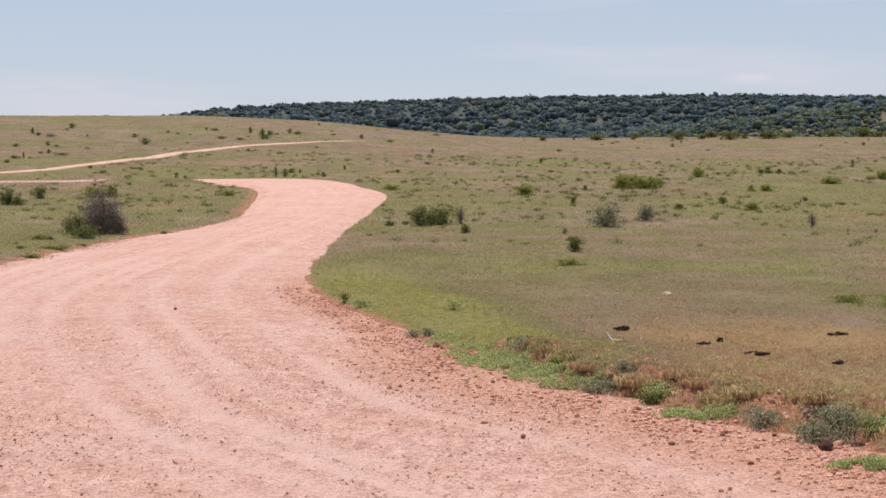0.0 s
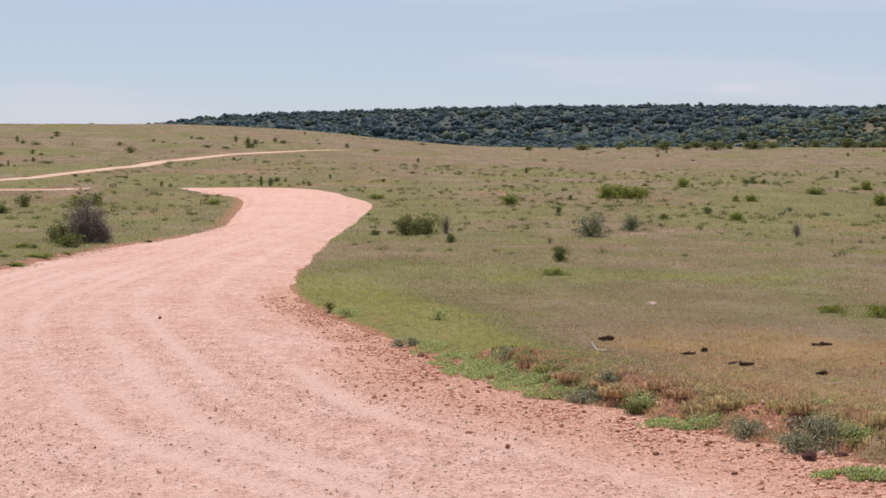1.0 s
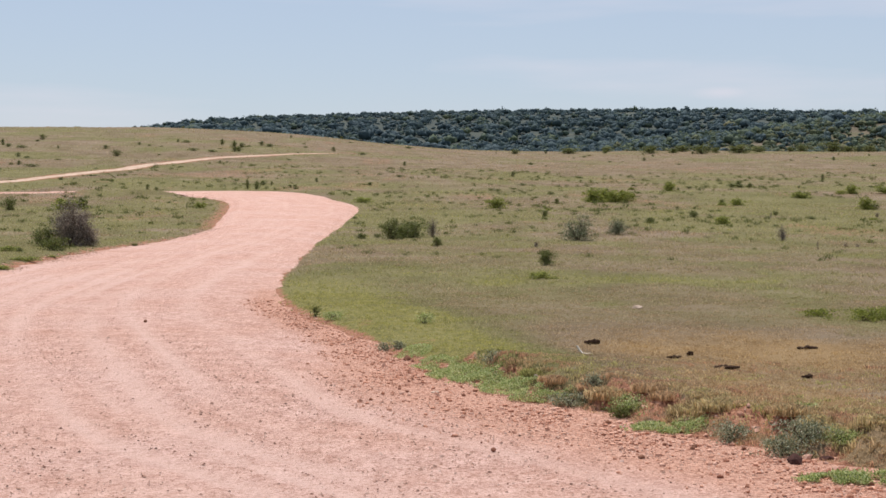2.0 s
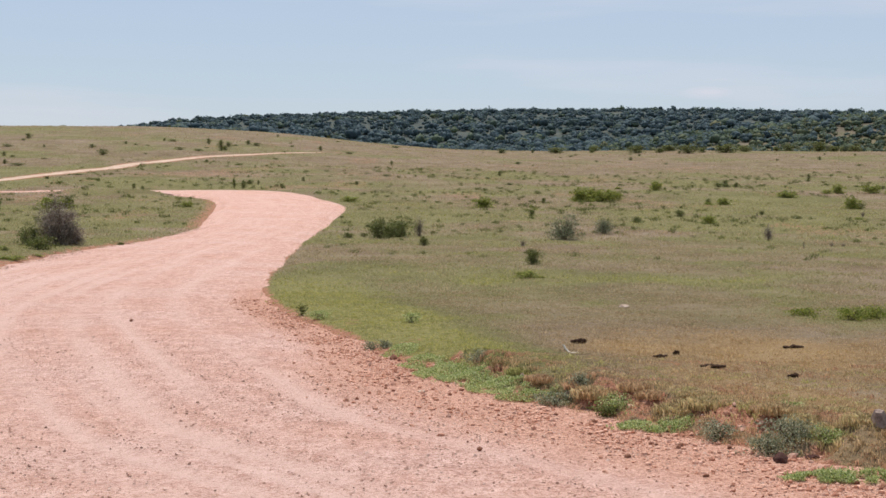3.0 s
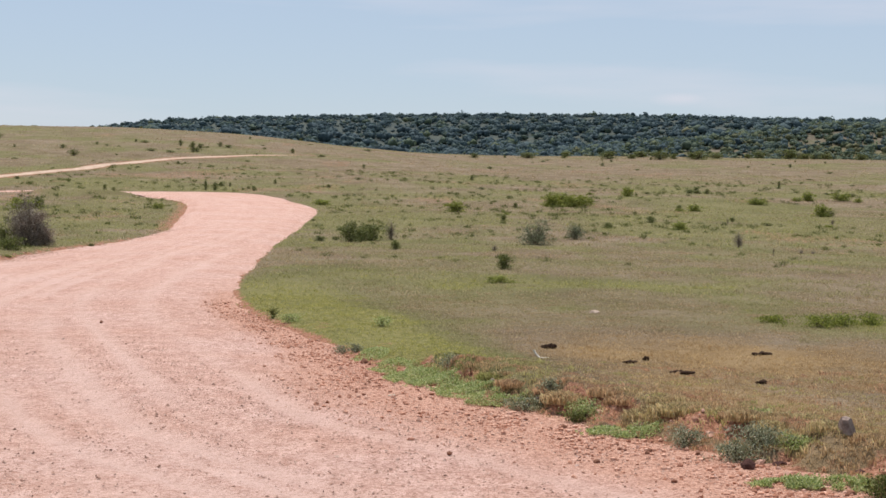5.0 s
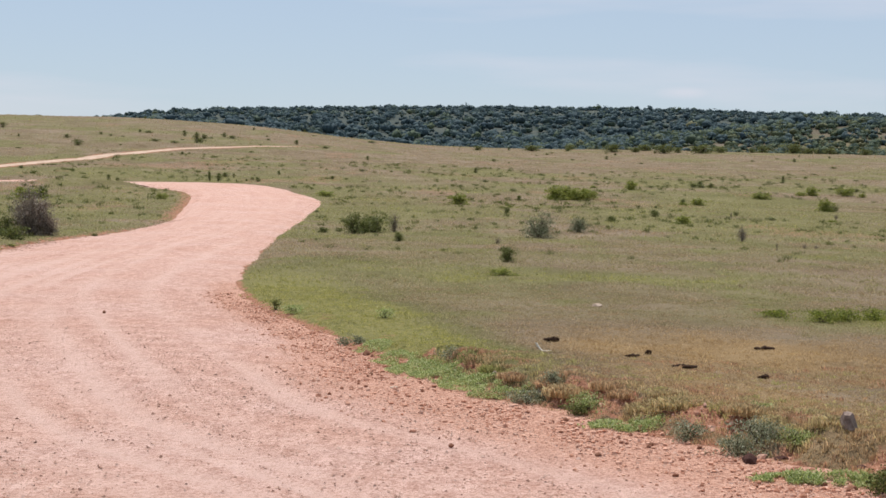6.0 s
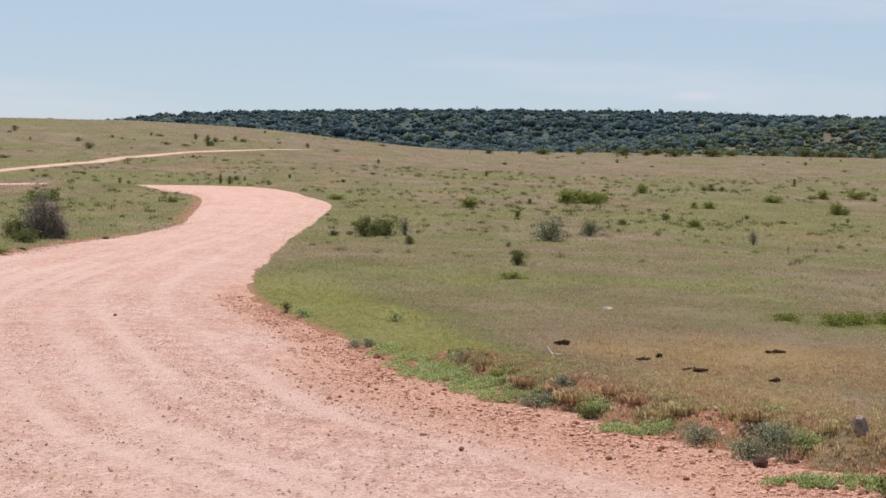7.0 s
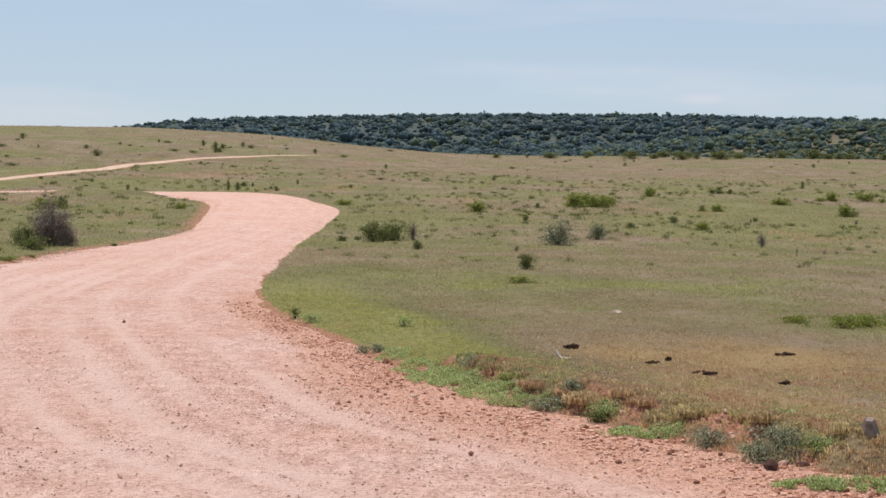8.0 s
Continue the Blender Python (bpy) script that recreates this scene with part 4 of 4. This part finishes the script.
def clods(n, size, chooser, label):
    """Rounded lumps of red earth and stone along the foot of the bank."""
    bm = bmesh.new()
    bmesh.ops.create_icosphere(bm, subdivisions=1, radius=1)
    unit = np.array([v.co for v in bm.verts])
    tri = np.array([[v.index for v in f.verts] for f in bm.faces])
    bm.free()
    X, Y = rng.uniform(-3, 5, n), rng.uniform(8.5, 27, n)
    d = road_distance(X, Y)
    keep = rng.random(n) < chooser(X, Y, d)
    X, Y, d = X[keep], Y[keep], d[keep]
    Z = np.maximum(road_height(X, Y, d), ground_height(X, Y, d))
    n = len(X)
    s = size * np.minimum(np.exp(rng.normal(size=n) * 0.6), 2.4)
    v = unit[None] * (1 + 0.25 * rng.normal(size=(n, len(unit), 1))) * (s[:, None] * np.array([1.1, 1.0, 0.9]))[:, None] * rng.uniform(0.75, 1.3, (n, 1, 3))
    v += np.stack([X, Y, Z + s * 0.3], -1)[:, None]
    faces = (np.arange(n)[:, None, None] * len(unit) + tri).reshape(-1, 3)
    return tagged(new("rubble", quick_mesh("rubble", v.reshape(-1, 3), faces, RIM_GRAVEL)), label, "rubble", kind="stuff")


def rim_band(X, Y, d):
    """The spill of stones along the right-hand rim, thinning towards the wheel tracks."""
    e = d * (1 + 1.3 * smooth(15, 22, Y))
    return np.exp(-((e + 0.5) / 0.65) ** 2) * (d < 0.12) * (0.25 + 0.75 * smooth(0.35, 0.6, fbm(X * 1.7, Y * 1.2, 63))) * (X > -5) * (1 - smooth(22, 34, Y))


clods(58000, 0.0088, rim_band, "coarse red stones along the road rim")
clods(60000, 0.011, lambda X, Y, d: smooth(0.55, 1.0, bare_field(X, Y, d)) * (d > 0.1) * (d < 1.2) * (X > 0.2), "crumbled red earth in the hollows of the grassy bank")


def band(X, Y, d):
    """Loose gravel lies between the wheel tracks and thickens towards the right-hand rim."""
    loose = 1 - wheel_tracks(X, Y, *road_across(X, Y))
    return np.where(d < 0, 0.05 + loose ** 2 * (0.25 + 0.75 * smooth(0.4, 0.6, fbm((X + 0.6 * Y) * 1.1, Y * 0.12, 61))), 0.0) * (1 - 0.6 * smooth(12, 18, Y)) * (1 - smooth(18, 34, Y))


gravel_field("gravel", 190000, -9, 5, 7.5, 36, 0.0055, band, "fine loose gravel strewn over the road")
gravel_field("gravel", 24000, -6, 4, 7.5, 20, 0.009, lambda X, Y, d: 0.5 * band(X, Y, d), "scattered larger pebbles on the road")


gravel_field("gravel", 210000, -4, 5, 8, 34, 0.0072, rim_band, "red gravel spilt along the road rim", RIM_GRAVEL)
gravel_field("gravel", 60000, -13, -6, 28, 64, 0.013, lambda X, Y, d: 0.8 * np.exp(-((d - 0.05) / 0.35) ** 2) * smooth(0.4, 0.6, fbm(X * 1.1, Y * 0.8, 64)) * (X < -7), "loose stones along the outer road edge")


# ---- grass ----
def grass_field(n, x0, x1, y0, y1, blades, height, width, seed, inside=lambda X, Y: X == X):
    """Tufts of bent tapered blades where grass grows."""
    X, Y = rng.uniform(x0, x1, n), rng.uniform(y0, y1, n)
    keep = inside(X, Y)
    X, Y = X[keep], Y[keep]
    d, dt = road_distance(X, Y), road_distance(X, Y, TRACK_LINE)
    grow = smooth(-0.25, 0.5, d + 1.1 * (fbm(X * 1.3, Y * 1.3, seed) - 0.5)) * (1 - 0.85 * smooth(0.35, 0.7, bare_field(X, Y, d))) * smooth(-0.2, 0.3, dt) * (0.35 + 0.65 * smooth(0.25, 0.55, fbm(X * 0.8, Y * 0.5, seed + 1)))
    keep = rng.random(len(X)) < grow
    X, Y, d = X[keep], Y[keep], d[keep]
    g = green_field(X, Y, d)
    Z = ground_height(X, Y, d)
    lump = 60.0 / (y0 + 4)
    g = np.clip(g + 0.9 * (fbm(X * lump, Y * lump, seed + 4) - 0.5), -1, 1)
    n, b = len(X), blades
    tall = height * rng.uniform(0.6, 1.4, (n, 1)) * rng.uniform(0.5, 1.2, (n, b)) * (0.3 + 0.5 * fbm(X * 0.7, Y * 0.7, seed + 2) + 0.9 * fbm(X * lump, Y * lump, seed + 3))[:, None]
    ang, lean = rng.uniform(0, 6.283, (n, b)), rng.uniform(0.5, 1.7, (n, b))
    fx, fy = X[:, None] + rng.normal(size=(n, b)) * height * 0.3, Y[:, None] + rng.normal(size=(n, b)) * height * 0.3
    wx, wy = np.cos(ang + 1.57) * width * 0.5, np.sin(ang + 1.57) * width * 0.5
    tx, ty = np.cos(ang) * lean * tall, np.sin(ang) * lean * tall
    z0 = Z[:, None] - 0.01 + 0 * fx
    v = np.stack([np.stack([fx - wx, fy - wy, z0], -1), np.stack([fx + wx, fy + wy, z0], -1),
                  np.stack([fx + tx * 0.35 + wx * 0.8, fy + ty * 0.35 + wy * 0.8, z0 + tall * 0.6], -1),
                  np.stack([fx + tx, fy + ty, z0 + tall * 0.95], -1)], 2).reshape(-1, 3)
    k = np.arange(n * b)[:, None] * 4
    faces = k + [0, 1, 3]
    gg = np.repeat(np.clip(np.repeat(g, b) + rng.normal(size=n * b) * 0.15, -1, 1), 4)
    return quick_mesh("grass", v, faces, BLADES, (("green", gg),))


def wedge(X, Y):
    return (X < 0.42 * Y + 1) & (X > -0.38 * Y - 1)


for row in [(56000, -1.5, 8, 9.5, 17, 6, 0.028, 0.008), (60000, -4, 12, 17, 28, 6, 0.032, 0.01), (56000, -19, 20, 28, 52, 5, 0.055, 0.014),
            (54000, -32, 42, 52, 100, 4, 0.075, 0.028), (52000, -60, 75, 100, 180, 3, 0.09, 0.045), (30000, -110, 130, 180, 320, 3, 0.12, 0.08)]:
    me = grass_field(*row, 70 + int(row[3]), wedge)
    tagged(new("grass", me), "short mixed green and straw-coloured grass on the plain", "grass", kind="stuff")


def tussocks(n):
    """Small darker tussocks that stipple the plain."""
    X, Y = rng.uniform(-30, 45, n), 40 + 120 * rng.random(n)
    keep = wedge(X, Y) & (road_distance(X, Y) > 0.8) & (road_distance(X, Y, TRACK_LINE) > 0.5) & (fbm(X * 0.15, Y * 0.1, 83) > 0.42)
    X, Y = X[keep], Y[keep]
    n, b = len(X), 40
    Z = ground_height(X, Y)
    size = rng.uniform(0.05, 0.17, n) * (0.7 + 0.6 * smooth(30, 100, Y))
    c = rng.normal(size=(n, b, 3)) * [0.7, 0.7, 0.35]
    c[..., 2] = np.abs(c[..., 2])
    c = c * size[:, None, None] + np.stack([X, Y, Z], -1)[:, None]
    me = leaves_mesh("tussocks", c.reshape(-1, 3), np.repeat(size, b) * rng.uniform(0.5, 1.1, n * b), LEAF_OLIVE, 0.8, 0.16)
    return tagged(new("tussocks", me), "small olive grass tussocks dotted over the plain", "grass", kind="stuff")


tussocks(2100)


def blade_tuft(n, reach, tall, wide):
    """Blades of one clump about the origin: corners and faces."""
    ang, lean = rng.uniform(0, 6.283, n), rng.uniform(0.1, 1.2, n)
    r = np.sqrt(rng.random(n)) * reach
    fx, fy = np.cos(ang) * r + rng.normal(size=n) * 0.1 * reach, np.sin(ang) * r + rng.normal(size=n) * 0.1 * reach
    h = tall * rng.uniform(0.45, 1.05, n) * (1 - 0.45 * (r / reach) ** 2)
    turn = rng.uniform(0, 6.283, n)
    wx, wy = -np.sin(turn) * wide, np.cos(turn) * wide
    tx, ty = np.cos(turn) * lean * h * 0.8, np.sin(turn) * lean * h * 0.8
    z0 = np.full(n, -0.03)
    v = np.stack([np.stack([fx - wx, fy - wy, z0], -1), np.stack([fx + wx, fy + wy, z0], -1),
                  np.stack([fx + tx * 0.35 + wx, fy + ty * 0.35 + wy, h * 0.65], -1), np.stack([fx + tx, fy + ty, h * 0.95], -1)], 1).reshape(-1, 3)
    k = np.arange(n)[:, None] * 4
    return v, np.concatenate([k + [0, 1, 2], k + [0, 2, 3]])


def grass_clump(x, y, w, h, tone, label):
    v, f = blade_tuft(int(3600 * w), w * 0.55, h * 0.58, 0.002)
    me = quick_mesh("grass_clump", v, f, BANK_BLADES, (("green", np.repeat(np.clip(tone + rng.normal(size=len(v) // 4) * 0.1, 0, 1), 4)),))
    put(tagged(new("grass_clump", me), label, "grass", "grass clumps on the bank"), x, y, 0, sink=0.0)


for x, y, w, h, tone in [(1.25, 15.68, 0.24, 0.14, 0.95), (1.83, 13.97, 0.36, 0.17, 0.45), (1.68, 14.25, 0.2, 0.13, 0.2), (1.38, 14.85, 0.24, 0.1, 0.25), (1.53, 14.66, 0.2, 0.1, 0.2), (2.18, 13.85, 0.26, 0.11, 0.3),
                         (2.16, 14.35, 0.22, 0.09, 0.5), (2.43, 13.2, 0.3, 0.12, 0.55), (2.6, 12.8, 0.3, 0.14, 0.6), (2.78, 13.16, 0.24, 0.1, 0.5)]:
    grass_clump(x, y, w, h, tone, "russet-brown tufted grass clump on the eroded bank" if tone < 0.45 else "ochre tufted grass clump on the eroded bank")
for x, y, w, h, tone in [(2.83, 12.78, 0.2, 0.1, 0.4), (3.11, 12.25, 0.26, 0.13, 0.45), (3.27, 12.05, 0.28, 0.12, 0.6), (3.4, 11.8, 0.26, 0.12, 0.65), (3.05, 12.66, 0.2, 0.08, 0.3), (2.42, 14.02, 0.25, 0.08, 0.5),
                         (2.63, 13.45, 0.22, 0.09, 0.55), (3.41, 12.56, 0.24, 0.08, 0.5), (3.66, 12.3, 0.26, 0.09, 0.6), (3.62, 11.6, 0.26, 0.12, 0.6), (2.3, 13.62, 0.22, 0.1, 0.25)]:
    grass_clump(x, y, w, h, tone, "russet-brown tufted grass clump on the eroded bank" if tone < 0.45 else "ochre tufted grass clump on the eroded bank")


def bank_tufts(n):
    """Longer dry tufts hanging over the eroded bank."""
    X, Y = rng.uniform(0.6, 6, n), rng.uniform(9.5, 16.8, n)
    d = road_distance(X, Y)
    keep = rng.random(n) < (np.exp(-((d - 0.75) / 0.45) ** 2) * smooth(0.25, 0.45, fbm(X * 2.6, Y * 2.6, 99)) + 0.3 * smooth(0.1, 0.3, d) * (1 - smooth(0.8, 1.3, d)) + 0.15 * (d > 0.8)) * (1 - smooth(0.5, 0.8, bare_field(X, Y, d)))
    X, Y = X[keep], Y[keep]
    Z = ground_height(X, Y)
    tone = np.clip(0.42 + 2.6 * (fbm(X * 1.9, Y * 1.9, 98) - 0.5) + rng.normal(size=len(X)) * 0.12, 0, 0.85)
    verts, faces, tones, base = [], [], [], 0
    for x, y, z, g in zip(X, Y, Z, tone):
        v, f = blade_tuft(16, 0.05, rng.uniform(0.016, 0.036) * (1 + 0.8 * (rng.random() < 0.1)), 0.0021)
        verts.append(v + [x, y, z])
        faces.append(f + base)
        tones.append(np.full(len(v), g))
        base += len(v)
    me = quick_mesh("dry_grass", np.concatenate(verts), np.concatenate(faces), BANK_BLADES, (("green", np.concatenate(tones)),))
    return tagged(new("dry_grass", me), "longer straw-brown grass tufts along the eroded bank", "grass", kind="stuff")


bank_tufts(18000)


# ---- far woods on the hill ----
def far_woods(n):
    bm = bmesh.new()
    bmesh.ops.create_icosphere(bm, subdivisions=1, radius=1)
    unit = np.array([v.co for v in bm.verts])
    tri = np.array([[v.index for v in f.verts] for f in bm.faces])
    bm.free()
    X, Y = rng.uniform(-225, 260, n), 325 + 385 * rng.random(n)
    X, Y = np.r_[X, rng.uniform(40, 200, n // 3)], np.r_[Y, rng.uniform(345, 490, n // 3)]
    n = len(X)
    rise = smooth(40, 100, X) * np.exp(-((Y - 430) / 50) ** 2)
    cover = (1 - 0.3 * rise) * (0.8 + 0.2 * smooth(0.3, 0.5, fbm(X * 0.03, Y * 0.03, 91))) * smooth(385, 440, Y)
    cover = np.maximum(cover, 0.14 * smooth(20, 60, X) * smooth(325, 345, Y))
    cover = np.maximum(cover, 1.0 * smooth(35, 80, X) * np.exp(-((Y - 425) / 50) ** 2) * smooth(0.3, 0.5, fbm(X * 0.05, Y * 0.03, 92)))
    keep = (rng.random(n) < cover) & (np.abs(X) < 0.4 * Y)
    X, Y = X[keep], Y[keep]
    n = len(X)
    Z = ground_height(X, Y)
    w = (1.1 + 2.1 * rng.random(n) ** 2.2) * (1 + 0.3 * (rng.random(n) < 0.1)) * (0.6 + 0.4 * smooth(400, 470, Y)) * (1 - 0.4 * smooth(560, 630, Y))
    h = w * rng.uniform(0.6, 0.85, n)
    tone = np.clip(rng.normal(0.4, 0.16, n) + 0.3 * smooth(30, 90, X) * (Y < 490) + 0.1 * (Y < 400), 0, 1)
    size = np.stack([w, w, h], -1)[:, None]
    foot = np.stack([X, Y, Z + h * 0.5], -1)[:, None]
    # rounded lobes make each crown
    lobes, m = 2, len(unit)
    ang = rng.uniform(0, 6.283, (n, 1)) + 3.1 * np.arange(lobes) + rng.normal(size=(n, lobes)) * 0.4
    shift = np.stack([np.cos(ang) * 0.42, np.sin(ang) * 0.42, rng.uniform(-0.1, 0.35, (n, lobes))], -1)
    ball = unit[None, None] * rng.uniform(0.48, 0.7, (n, lobes, 1, 1)) * (1 + 0.2 * rng.normal(size=(n, lobes, m, 1)))
    core = (ball + shift[:, :, None]) * size[:, :, None] + foot[:, :, None]
    core_faces = (np.arange(n * lobes)[:, None, None] * m + tri).reshape(-1, 3)
    # leafy sprays roughen the outline, each a small quad that faces roughly outwards
    k = 18
    out = rng.normal(size=(n, k, 3))
    out[..., 2] = np.abs(out[..., 2]) * 1.1 - 0.25
    out /= np.linalg.norm(out, axis=2)[..., None]
    c = out * size * rng.uniform(0.7, 1.02, (n, k, 1)) + foot
    face = out + rng.normal(size=(n, k, 3)) * 0.5
    a = np.cross(face, rng.normal(size=(n, k, 3)))
    a /= np.linalg.norm(a, axis=2)[..., None]
    b = np.cross(face, a)
    b /= np.linalg.norm(b, axis=2)[..., None]
    s = (w[:, None, None] * rng.uniform(0.12, 0.24, (n, k, 1)))
    q = np.stack([c - a * s, c - b * s * 0.8, c + a * s, c + b * s * 0.8], 2).reshape(-1, 3)
    q0 = core.reshape(-1, 3)
    j = np.arange(n * k)[:, None] * 4 + len(q0)
    faces = np.concatenate([core_faces, j + [0, 1, 2], j + [0, 2, 3]])
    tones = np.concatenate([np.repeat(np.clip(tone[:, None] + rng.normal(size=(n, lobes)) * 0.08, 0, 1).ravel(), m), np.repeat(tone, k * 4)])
    me = quick_mesh("far_woods", np.concatenate([q0, q]), faces, LEAF_HAZY_WOODS, (("tone", tones),), flat=False)
    return tagged(new("far_woods", me), "dense dark green thicket covering the distant hill", "woods", kind="stuff")


far_woods(10500)
